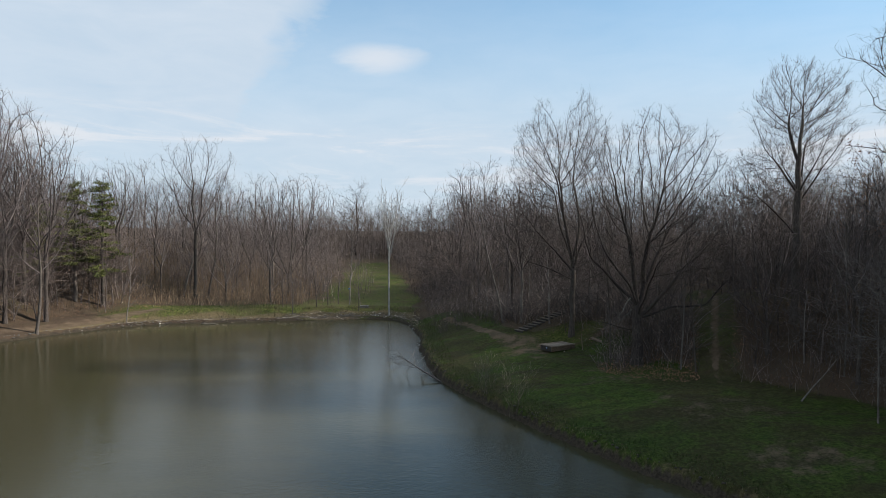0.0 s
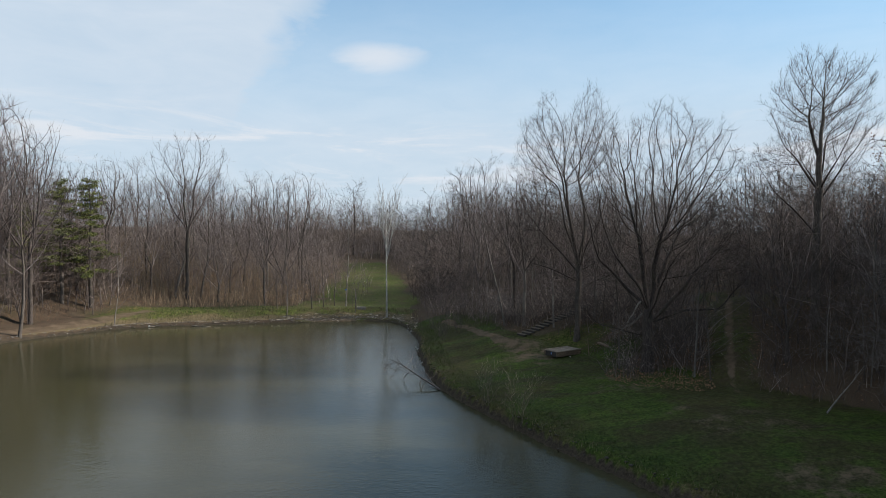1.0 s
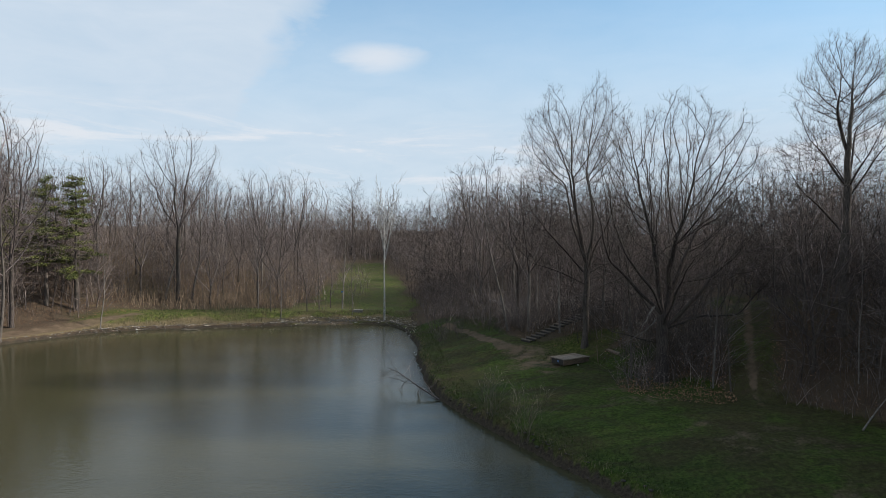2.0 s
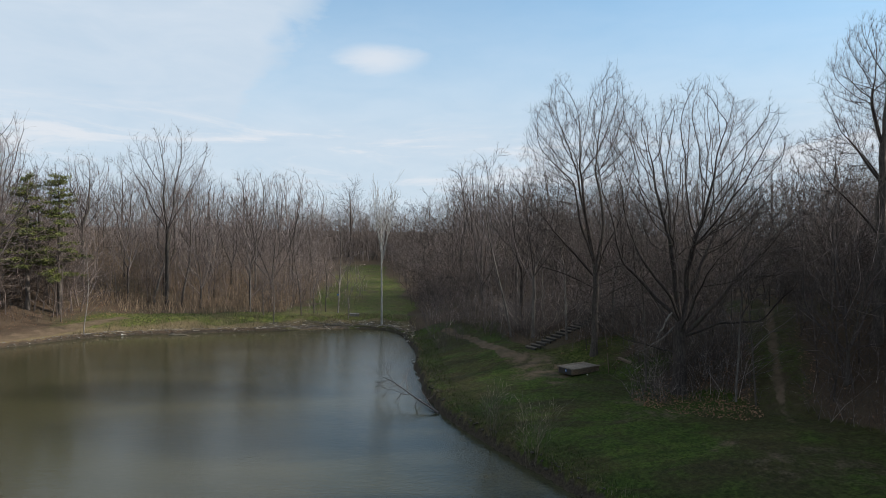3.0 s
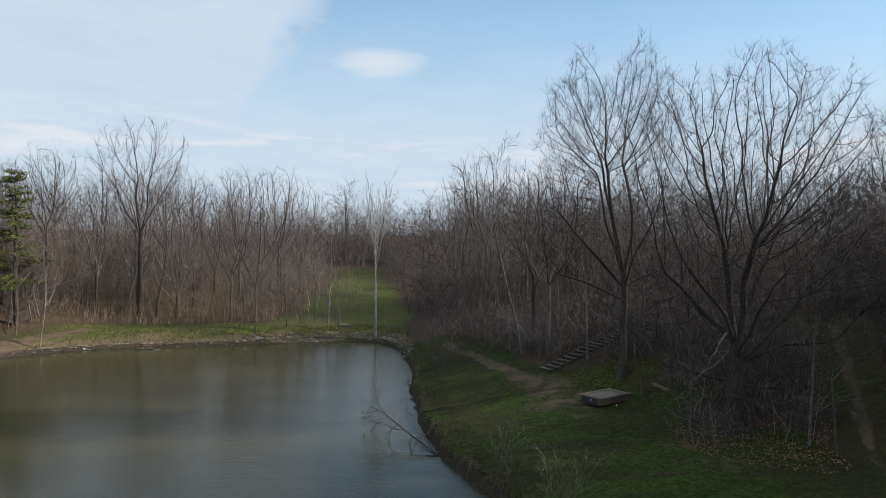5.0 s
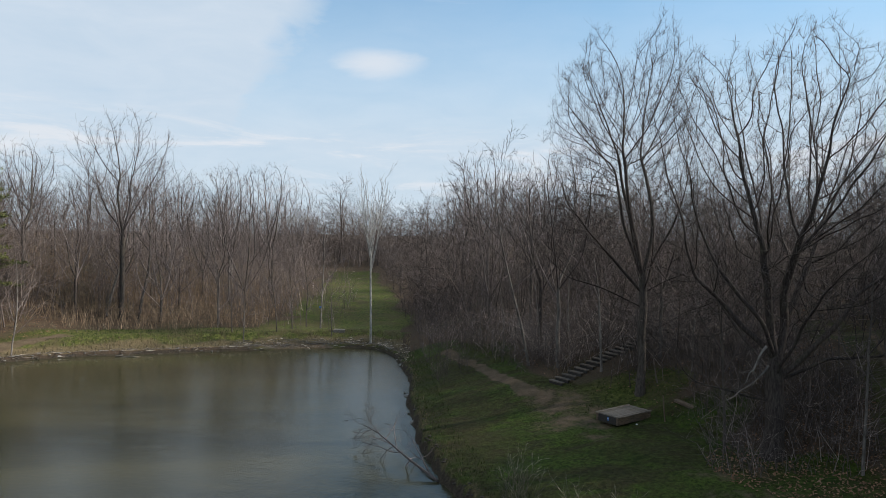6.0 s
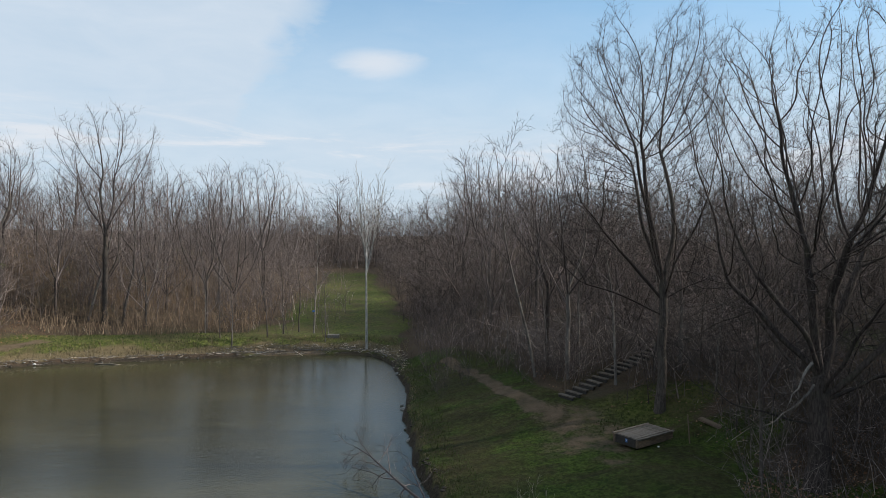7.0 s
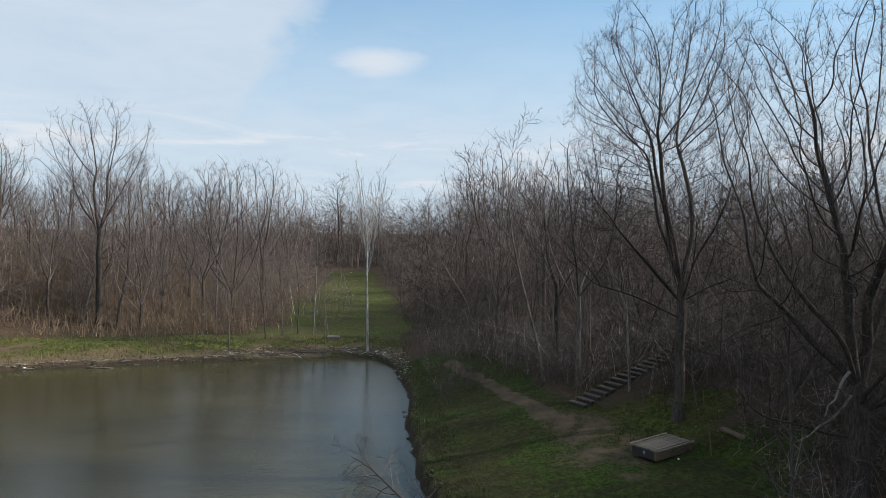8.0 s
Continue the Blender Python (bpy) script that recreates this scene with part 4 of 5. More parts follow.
used = set()
for x, y in SOME:
    k = rng.randrange(len(KINDS))
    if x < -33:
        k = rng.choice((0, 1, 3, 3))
    # kinds 4 and 6 carry the sun-brightened twigs, mostly kept to the left
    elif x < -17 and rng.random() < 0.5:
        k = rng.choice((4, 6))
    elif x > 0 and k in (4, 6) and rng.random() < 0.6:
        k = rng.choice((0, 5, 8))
    turn, z = rng.uniform(0, 360), height(x, y)
    size = (canopy(x, y) * rng.choice((0.78, 0.86, 0.93, 1.0, 1.07)) - z) / TOPS[k]
    if k in used:
        copy_at(KINDS[k], x, y, turn, size)
    else:
        used.add(k)
        put(KINDS[k], x, y, turn, size)


def joined_woods(name, places, label, seed, kids, sizes, thin, mat=None, form=None):
    """Far trees, too many to count, as one mesh."""
    r, forms = random.Random(seed), []
    for i in range(5):
        out = []
        branch(out, r, dict(WOOD, kids=kids, seg=[4, 2, 1, 1, 1], thin=thin, **(form or {})), Vector((0, 0, 0)), Vector((0, 0, 1)), 15.0, 0.1 if form else 0.2, 0, -1)
        V, F = [], []
        for lev, limb, pts, rad in out:
            tube(V, F, pts, rad, (4, 3, 3, 3, 3)[lev])
        forms.append((np.array([tuple(v) for v in V]), F))
    AV, AF, base = [], [], 0
    zs = land([p[0] for p in places], [p[1] for p in places])
    for (x, y), z in zip(places, zs):
        P, F = forms[r.randrange(5)]
        a, s = r.uniform(0, 6.28), r.uniform(*sizes)
        c, n = math.cos(a) * s, math.sin(a) * s
        AV.append(np.stack([P[:, 0] * c - P[:, 1] * n + x, P[:, 0] * n + P[:, 1] * c + y, P[:, 2] * s + z - 0.2], -1))
        AF += [tuple(i + base for i in f) for f in F]
        base += len(P)
    tagged(new(name, mesh_from(name, np.concatenate(AV).tolist(), AF, mat or BRUSH, True)), label, "woods", kind="stuff")


back = list(spots[300:])
for _ in range(2600):
    x, y = rng.uniform(-130, 130), rng.uniform(-70, 170)
    if (y > 104 or abs(x) > 62 or x > 42 or y < 10) and float(shore_distance(x, y)[0]) > 8 and not (60 < y < 110 and in_lane(x, y, 2.4)) and len(back) < 160:
        back.append((x, y))
joined_woods("distant_woods", back, "bare grey-brown woods behind the pond", 3, [12, 6, 3], (0.68, 0.9), 0.022)
far = []
for i in range(560):
    a, r = rng.uniform(-0.75, 0.75) if i < 460 else rng.uniform(0, 6.28), rng.uniform(150, 420)
    far.append((r * math.sin(a), r * math.cos(a) + 40))
joined_woods("far_woods", far, "far line of bare woods on the horizon", 4, [8, 3], (0.5, 0.8), 0.05)


# ---- undergrowth ----
def stems(name, pts, h, mat, label, seed, lean=0.35, r=0.012, twigs=2, category="undergrowth"):
    """Thin bent stems with side twigs, as one mesh. pts: (x, y) feet; h: (low, high) metres."""
    g = np.random.RandomState(seed)
    P = np.array(pts, float)
    n = len(P)
    z = land(P[:, 0], P[:, 1])
    base = np.stack([P[:, 0], P[:, 1], z - 0.05], -1)
    H = g.uniform(h[0], h[1], n)[:, None]
    a = g.uniform(0, 2 * np.pi, n)
    out = np.stack([np.cos(a), np.sin(a), np.zeros(n)], -1) * (g.uniform(0, lean, n)[:, None])
    up = np.array([0, 0, 1.0])
    mid = base + (up + out) * H * 0.55 + g.normal(0, 0.05, (n, 3)) * H
    tip = base + (up + out * 2.1) * H * np.array([1, 1, 0.96]) + g.normal(0, 0.07, (n, 3)) * H
    rr = r * (0.6 + 0.5 * H / h[1])
    ring = np.array([[math.cos(k * 2.094), math.sin(k * 2.094), 0] for k in range(3)])
    V = [np.concatenate([base[:, None] + ring[None] * rr[:, None], mid[:, None] + ring[None] * rr[:, None] * 0.7, tip[:, None]], 1).reshape(-1, 3)]
    i = np.arange(n)[:, None] * 7
    F = []
    for j in range(3):
        jj = (j + 1) % 3
        F += (i + np.array([j, jj, 3 + jj, 3 + j])).tolist() + (i + np.array([3 + j, 3 + jj, 6])).tolist()
    off = n * 7
    tilt = np.stack([ring[:, 0], ring[:, 1] * 0.8, ring[:, 1] * 0.5], -1)
    for _ in range(twigs):
        f = g.uniform(0.2, 0.98, n)[:, None]
        q = np.where(f < 0.55, base + (mid - base) * f / 0.55, mid + (tip - mid) * (f - 0.55) / 0.45)
        w = g.normal(0, 1, (n, 3)) * np.array([1, 1, 0.5]) + np.array([0, 0, 0.45])
        w = w / np.linalg.norm(w, axis=1)[:, None] * H * g.uniform(0.12, 0.42, n)[:, None]
        V.append(np.concatenate([q[:, None] + tilt[None] * r * 0.55, (q + w)[:, None]], 1).reshape(-1, 3))
        i = off + np.arange(n)[:, None] * 4
        for j in range(3):
            F += (i + np.array([j, (j + 1) % 3, 3])).tolist()
        off += n * 4
    tagged(new(name, mesh_from(name, np.concatenate(V).tolist(), F, mat)), label, category, kind="stuff")


def scatter(n, x0, x1, y0, y1, keep, seed):
    g, out = np.random.RandomState(seed), []
    X, Y = g.uniform(x0, x1, n), g.uniform(y0, y1, n)
    ok = keep(X, Y, shore_distance(X, Y))
    return np.stack([X[ok], Y[ok]], -1)


def off_ways(X, Y):
    return (line_distance(X, Y, HILL_PATH) > 0.9) & (line_distance(X, Y, TRAIL) > 1.0) & (line_distance(X, Y, SIDE_TRAIL) > 1.2) & (line_distance(X, Y, [(4.6, 47.7), (13.5, 53.9)]) > 1.0)


def off_path(X, Y):
    """Clear of the open strip that the hill path climbs."""
    east = sstep(-0.5, 0.5, X - np.interp(Y, [p[1] for p in HILL_PATH], [p[0] for p in HILL_PATH]))
    return line_distance(X, Y, HILL_PATH) > 2.4 - 1.2 * east + 0.5 * waves(X, Y, 0.9)


def off_lane(X, Y):
    return ~in_lane(X, Y, 2.0 * waves(X, Y, 0.7)) | (Y < 62)


SMALL = dict(wig=[0.16, 0.14, 0.14, 0.12, 0.1], ang=[(38, 75), (28, 55), (25, 50), (25, 50)], ratio=[0.42, 0.45, 0.5, 0.5], shrink=[0.3, 0.4, 0.4, 0.4], **{"from": [0.1, 0.1, 0.1, 0.1]})
joined_woods("slope_understory", scatter(1250, -4.4, 34, 8, 84, lambda X, Y, d: (d > foot_of_hill(Y) + 1.2) & off_ways(X, Y) & off_lane(X, Y) & off_path(X, Y) & (np.hypot(X - 11.4, Y - 39.7) > 1.5), 71).tolist(), "dense leafless understory trees on the slope", 72, [13, 6], (0.14, 0.36), 0.022, form=SMALL)
joined_woods("slope_backwoods", scatter(190, 9, 42, 46, 84, lambda X, Y, d: (d > foot_of_hill(Y) + 3) & off_ways(X, Y) & off_lane(X, Y), 95).tolist(), "leafless young trees filling the upper slope", 96, [13, 6], (0.32, 0.56), 0.03, form=SMALL)
# Added out of view on the right, only to block sun from the lawn.
joined_woods("eastern_woods", scatter(140, 25, 50, 2, 32, lambda X, Y, d: d > 8, 97).tolist(), "unseen bare woods added to shade the lawn", 98, [13, 7, 2], (0.75, 1.1), 0.03)
joined_woods("lane_corner_woods", scatter(50, -3, 13, 62, 88, lambda X, Y, d: (d > foot_of_hill(Y) + 2) & off_ways(X, Y) & off_lane(X, Y), 99).tolist(), "bare young woods between the lane and the slope", 100, [13, 6], (0.42, 0.7), 0.024, form=SMALL)
# Extended past the view on the right, there only to shade the lawn.
joined_woods("shade_understory", scatter(680, 16, 36, -2, 52, lambda X, Y, d: (d > foot_of_hill(Y) + 0.4) & off_path(X, Y), 91).tolist(), "dense leafless understory on the shaded hillside", 92, [13, 6], (0.2, 0.52), 0.026, form=SMALL)
joined_woods("far_understory", scatter(700, -60, -12.5, 71, 100, lambda X, Y, d: (d > 8.0) & off_lane(X, Y), 73).tolist(), "dense leafless understory trees behind the grass strip", 74, [11, 5], (0.2, 0.45), 0.026, BRUSH_RED_LIT, form=SMALL)
joined_woods("hillside_understory", scatter(700, -56, -33.5, 42, 72, lambda X, Y, d: (d > 3.0) & off_ways(X, Y) & (np.hypot(X + 35, Y - 62) > 2.5), 75).tolist(), "leafless understory trees on the hillside", 76, [11, 6], (0.24, 0.6), 0.024, form=SMALL)
joined_woods("lane_side_thicket", scatter(760, -26, 5, 70, 106, lambda X, Y, d: ~in_lane(X, Y, 1.6 * waves(X, Y, 0.8)) & (np.abs(X - lane_x(Y)) < 12) & (d > 4.5) & ((X > lane_x(Y)) | (np.sin(X * 91.7 + Y * 37.3) > 0.1)) & off_ways(X, Y), 79).tolist(), "leafless thicket along both sides of the lane", 80, [13, 6], (0.14, 0.34), 0.024, form=SMALL)
joined_woods("lane_end_thicket", np.concatenate([scatter(400, -45, 35, 104, 140, lambda X, Y, d: ~in_lane(X, Y, 1.0) | (Y > 113), 77), scatter(230, -28, 6, 114, 148, lambda X, Y, d: d > 0, 78)]).tolist(), "leafless thicket beyond the grass lane", 78, [11, 5], (0.4, 0.62), 0.022, BRUSH_RED_LIT, form=SMALL)
stems("slope_undergrowth", scatter(6200, -4.4, 34, 10, 84, lambda X, Y, d: (d > foot_of_hill(Y) + 0.9) & off_ways(X, Y) & off_path(X, Y) & off_lane(X, Y), 21), (0.6, 2.6), BRUSH, "tangled leafless undergrowth on the slope", 22, lean=1.1, r=0.016, twigs=6)
stems("far_undergrowth", scatter(2400, -60, -12.5, 71.5, 92, lambda X, Y, d: (d > 8.5) & off_lane(X, Y), 23), (0.8, 3.4), BROWN_BRUSH, "reddish leafless undergrowth behind the grass strip", 24, lean=0.3, r=0.02, twigs=6)
stems("hillside_undergrowth", scatter(1800, -58, -33, 42, 72, lambda X, Y, d: (d > 4.2) & off_ways(X, Y), 25), (0.6, 2.4), BRUSH, "leafless undergrowth on the leaf-strewn hillside", 26, lean=0.5, r=0.016, twigs=6)
stems("lane_end_brush", scatter(3000, -45, 25, 108, 134, lambda X, Y, d: ~in_lane(X, Y, 1.0) | (Y > 112), 83), (2.0, 6.0), BRUSH_RED_LIT, "leafless brush closing the end of the lane", 84, lean=0.3, r=0.03, twigs=6)
stems("edge_brush", scatter(2200, -36, -12.5, 69, 82, lambda X, Y, d: (d > 5.0) & (d < 10) & off_lane(X, Y), 81), (0.5, 2.1), BROWN_BRUSH, "brown dry brush along the edge of the far woods", 82, lean=0.5, r=0.02, twigs=5)
stems("stair_thicket", scatter(3600, 3.5, 16, 46, 60, lambda X, Y, d: (d > foot_of_hill(Y) + 0.8) & off_ways(X, Y) & (np.hypot((X - 8.3) / 3.2, (Y - 47.0) / 1.7) > 1), 87), (0.7, 2.8), TANGLE, "leafless thicket round the timber stairs", 88, lean=1.3, r=0.013, twigs=7)
stems("brambles", scatter(1400, 8.6, 17, 36.5, 45, lambda X, Y, d: (d > foot_of_hill(Y) + 0.4) & off_ways(X, Y) & (np.hypot((X - 12) / 3.6, (Y - 41) / 3.4) < 1), 27), (0.7, 2.4), TANGLE, "tangled brambles beneath the oak", 28, lean=1.4, r=0.014, twigs=6)
stems("bramble_edge", scatter(800, 8.2, 16.6, 36.8, 43, lambda X, Y, d: (np.hypot((X - 12.3) / 3.6, (Y - 39.9) / 2.3) + 0.35 * waves(X, Y, 1.7) < 0.9) & off_ways(X, Y), 85), (0.3, 1.8), TANGLE, "tangled brambles in front of the oak", 86, lean=0.9, r=0.013, twigs=6)
stems("dry_stalks", scatter(3600, -34, -2, 60, 74, lambda X, Y, d: (d > 0.5) & ((d < 1.6) | ((d > 4.8) & (d < 6.6))) & off_ways(X, Y), 29), (0.15, 0.6), STRAW, "dry straw-coloured stalks along the far shore", 30, r=0.012, twigs=1)
stems("trail_thicket", scatter(1700, -2.5, 8, 51, 69, lambda X, Y, d: (d > foot_of_hill(Y) - 1.6) & (d < foot_of_hill(Y) + 3.0) & off_ways(X, Y), 35), (0.5, 2.3), TANGLE, "dense leafless thicket beside the dirt trail", 36, lean=1.0, r=0.013, twigs=7)
stems("lawn_edge_brush", scatter(5200, 11, 27, 12, 37, lambda X, Y, d: (d > foot_of_hill(Y) - 0.4) & (d < foot_of_hill(Y) + 4.0) & off_ways(X, Y), 37), (0.3, 1.7), TANGLE, "low leafless brush along the edge of the lawn", 38, lean=0.9, r=0.011, twigs=6)
stems("lane_saplings", scatter(130, -18, -8.5, 71, 100, lambda X, Y, d: (d > 2.5) & (X < lane_x(Y) - 1.0), 33), (0.9, 3.2), TANGLE, "scattered thin saplings on the sunlit side of the lane", 34, lean=0.25, r=0.022, twigs=9)
stems("edge_stalks", scatter(2400, -3.5, 16, 12, 62, lambda X, Y, d: (d > 0.12) & (d < 0.75), 31), (0.1, 0.42), STRAW, "dry grass and roots overhanging the bank", 32, lean=0.9, r=0.009, twigs=1)


def shrub(name, seed, H, n, spread, mat, label, group=""):
    """A leafless shrub: stems fanning from one foot, each with side twigs."""
    r = random.Random(seed)
    root = tagged(new(name), label, "shrub", group)
    sp = dict(WOOD, kids=[0, 7, 4], seg=[1, 6, 3, 2], wig=[0, 0.08, 0.14, 0.18], up=[0, 0.05, 0.05, 0.04], thin=0.004, ratio=[0.3, 0.3, 0.5, 0.5])
    sp["from"], sp["ang"] = [0.2, 0.3, 0.2, 0.2], [(20, 40)] * 4
    for k in range(n):
        out = []
        a = 2.4 * k + r.uniform(-0.4, 0.4)
        s = r.uniform(0.15, 1.0) * spread
        p = Vector((math.cos(a), math.sin(a), 0)) * r.uniform(0, 0.25)
        p.z = -0.1
        branch(out, r, sp, p, Vector((math.cos(a) * s, math.sin(a) * s, 1)).normalized(), H * r.uniform(0.6, 1.1), 0.004 + 0.0014 * H, 1, k)
        V, F = [], []
        for lev, limb, pts, rad in out:
            tube(V, F, pts, rad, 4 if lev == 1 else 3)
        part("stem", mesh_from("stem", V, F, mat, True), root)
    return root


stand(shrub("willow_shrub", 5, 2.7, 11, 0.42, STRAW, "straw-coloured leafless shrub at the water's edge"), 3.5, 33.6, keep=0)
stand(shrub("willow_shrub", 6, 2.5, 9, 0.45, STRAW, "straw-coloured leafless shrub on the grassy bank"), 2.1, 36.6, keep=0)
for i, (x, y, h) in enumerate(((-0.6, 55.5, 3.2), (0.2, 57.8, 4.2), (-1.2, 60.5, 4.4), (1.2, 60.0, 4.0), (-0.4, 63.0, 3.8), (-1.7, 64.5, 3.4), (0.9, 54.2, 1.6), (-0.3, 52.6, 1.5))):
    stand(shrub("bank_shrub", 30 + i, h, 11, 0.45, TWIG, "brown leafless shrub on the bank by the trail", "bank shrubs"), x, y, keep=0.8)

# ---- deck, stairs and timbers ----
def build_deck():
    """A low timber deck: dark side beams under grey boards with a rim."""
    L, W, H = 2.15, 1.12, 0.3
    root = tagged(new("timber_deck"), "low weathered timber deck on dark beams in the grass", "deck")
    # end beams coloured much darker than the side beams
    side, end = box_mesh("side_beam", (L, 0.1, H), TIMBER, 0.012, 0.006, 1), box_mesh("end_beam", (0.1, W - 0.2, H), NEAR_BLACK, 0.012, 0.004, 2)
    for s in (-1, 1):
        part("side_beam", side, root, "dark brown stained beam", pose(0, s * (W / 2 - 0.05), 0))
        part("end_beam", end, root, "nearly black end beam", pose(s * (L / 2 - 0.05), 0, 0))
    board = box_mesh("board", (L - 0.04, 0.135, 0.035), DECK, 0.006, 0.003, 3)
    n = 6
    for k in range(n):
        part("board", board, root, "", pose(0.012 * math.sin(k * 2.1), (k - (n - 1) / 2) * 0.147, H + 0.003 + 0.004 * (k % 2), 0, 0.2 * math.sin(k), 0.25 * math.sin(k * 3)))
    rim = box_mesh("rim", (L + 0.04, 0.075, 0.05), DECK, 0.008, 0.003, 4)
    for s in (-1, 1):
        part("rim", rim, root, "pale grey rim board", pose(0, s * (W / 2 + 0.002), H + 0.002))
    sign = part("marker", box_mesh("marker", (0.012, 0.09, 0.13), BLUE, 0.003), root, "small blue marker plate", pose(-L / 2 - 0.009, -0.06, 0.12))
    part("bar", box_mesh("bar", (0.006, 0.045, 0.02), WHITE, 0.001), sign, "", pose(-0.009, 0, 0.07))
    z = max(height(6.6, 44.0), height(8.1, 44.7)) + 0.02
    root.matrix_basis = pose(7.4, 44.33, z - 0.05, 0, 0, 37.0)
    foot = [tagged(new("bottle", stone_mesh("bottle", 0.045, WHITE, 4)), "small white litter beside the deck", "litter")]
    foot[0].matrix_basis = pose(7.75, 43.6, height(7.75, 43.6) + 0.04)


build_deck()


def build_stairs():
    """Timber steps that climb the slope, each a riser beam with a tread."""
    root = tagged(new("timber_stairs"), "weathered timber steps climbing the wooded slope", "stairs")
    way, side = Vector((0.82, 0.57, 0)).normalized(), Vector((0.57, -0.82, 0)).normalized()
    start, run = Vector((5.3, 48.75, 0)), 0.43
    turn = math.degrees(math.atan2(way.y, way.x))
    # risers near black: the shaded gap below each tread is painted on them
    tread, riser = box_mesh("tread", (0.21, 0.9, 0.055), TREAD, 0.01, 0.006, 7), box_mesh("riser", (0.08, 0.86, 0.14), NEAR_BLACK, 0.01, 0.006, 8)
    z = height(start.x, start.y)
    for k in range(20):
        p = start + way * run * k
        z = max(z + 0.1, height(p.x, p.y) + 0.1)
        wob = 1.6 * math.sin(k * 2.7)
        m = pose(p.x, p.y, z, 0.6 * math.sin(k * 1.9), 0, turn + wob)
        part("step", tread, root, "", m)
        part("riser", riser, root, "", pose(p.x - way.x * 0.06, p.y - way.y * 0.06, z - 0.145, 0, 0, turn + wob))
    post = box_mesh("post", (0.05, 0.05, 0.95), TIMBER, 0.008)
    for k, s in ((1, 0.55), (3, 0.55)):
        p = start + way * run * k - side * s
        part("post", post, root, "dark thin handrail post", pose(p.x, p.y, height(p.x, p.y) - 0.1))


build_stairs()
slab = tagged(new("timber_slab", box_mesh("timber_slab", (1.0, 0.26, 0.11), TIMBER, 0.02, 0.015, 9)), "weathered timber slab lying in the grass", "timber")
slab.matrix_basis = pose(10.1, 44.7, height(10.1, 44.7) + 0.0, 2, 8, -58)
slab = tagged(new("stub_post", box_mesh("stub_post", (0.04, 0.04, 1.2), TIMBER, 0.01, 0.008, 10)), "thin leaning wooden stake beside the deck", "stake")
slab.matrix_basis = pose(9.0, 43.9, height(9.0, 43.9) - 0.1, 0, -6, 20)


# ---- dead wood ----
def snag(name, seed, p, tip, r, mats, label, kids=(9, 4), droop=-0.02, crook=0.05):
    rng = random.Random(seed)
    p, tip = Vector(p), Vector(tip)
    sp = dict(WOOD, kids=[kids[0], kids[1], 2], seg=[7, 4, 3, 2], wig=[crook, 0.2, 0.25, 0.25], up=[droop, 0.02, 0.02, 0.02], thin=0.006, ratio=[0.3, 0.45, 0.5, 0.5])
    sp["from"], sp["ang"] = [0.25, 0.2, 0.2, 0.2], [(30, 60)] * 4
    out = []
    branch(out, rng, sp, Vector((0, 0, 0)), (tip - p).normalized(), (tip - p).length, r, 0, -1)
    root = tagged(new(name), label, "dead branch")
    for kind, me in tree_meshes(name, out, *mats):
        part("stem" if kind == "trunk" else "spray", me, root)
    root.matrix_basis = pose(*p)
    return root


snag("fallen_branch", 3, (-0.35, 41.2, 0.05), (-4.4, 44.6, 1.9), 0.06, (TWIG, TWIG), "bare fallen branch slanting out of the water", (14, 6))
snag("fallen_branch", 4, (-0.5, 41.4, 0.02), (-2.0, 45.4, 0.9), 0.035, (TWIG, TWIG), "thin bare branch lying along the shore", (6, 3))
snag("dead_limb", 6, (10.9, 39.2, 5.0), (8.8, 38.8, 3.7), 0.045, (BARK_PALE, BARK_PALE), "grey dead limb drooping beneath the oak", (7, 4), 0.03, 0.2)
snag("dead_limb", 7, (10.75, 39.05, 5.7), (9.75, 38.8, 4.5), 0.048, (DEADWOOD, BARK_PALE), "broken bleached limb hanging from the oak", (6, 4), -0.08, 0.3)
snag("fallen_pole", 8, (16.7, 31.2, height(16.7, 31.2) + 0.06), (20.2, 33.4, height(20.2, 33.4) + 0.5), 0.04, (BARK_PALE, BARK_PALE), "grey fallen pole at the edge of the woods", (3, 2), 0.0)


def log(seed, L, r, mat=DRIFT):
    rng = random.Random(seed)
    V, F, n = [], [], 6
    pts = [Vector((L * (i / n - 0.5), 0.05 * L * math.sin(i * 1.1 + seed), 0.03 * math.sin(i * 2 + seed))) for i in range(n + 1)]
    tube(V, F, pts, [r * rng.uniform(0.85, 1.1) * (1 - 0.4 * i / n) for i in range(n + 1)], 7)
    V.append(pts[0])
    for j in range(7):
        F.append((j, len(V) - 1, (j + 1) % 7))
    q = pts[3]
    tube(V, F, [q, q + Vector((0.05 * L, 0.08 * L, 0.12 * L)), q + Vector((0.1 * L, 0.14 * L, 0.2 * L))], [r * 0.4, r * 0.25, 0.01], 4)
    return mesh_from("log", V, F, mat, True)


LOGS = [log(i, L, r) for i, (L, r) in enumerate(((1.8, 0.06), (1.3, 0.05), (2.4, 0.065)))]
for i, (x, y, z, turn) in enumerate(((-23.3, 64.3, 0.03, 5), (-20.5, 66.9, 0.12, 20), (-10.4, 70.0, 0.3, 8), (-7.6, 70.4, 0.3, -12), (-15.2, 68.6, 0.3, 14), (-5.3, 69.5, 0.25, -35), (-13.0, 69.4, 0.25, 10), (-26.0, 64.8, 0.2, 30))):
    tagged(new("drift_log", LOGS[i % 3]), "grey driftwood log at the pond's edge", "log", "drift logs").matrix_basis = pose(x, y, z, 0, 0, turn)
stub = tagged(new("stump", stone_mesh("stump", 0.2, BARK_PALE, 5)), "pale broken stump standing in the shallows", "stump")
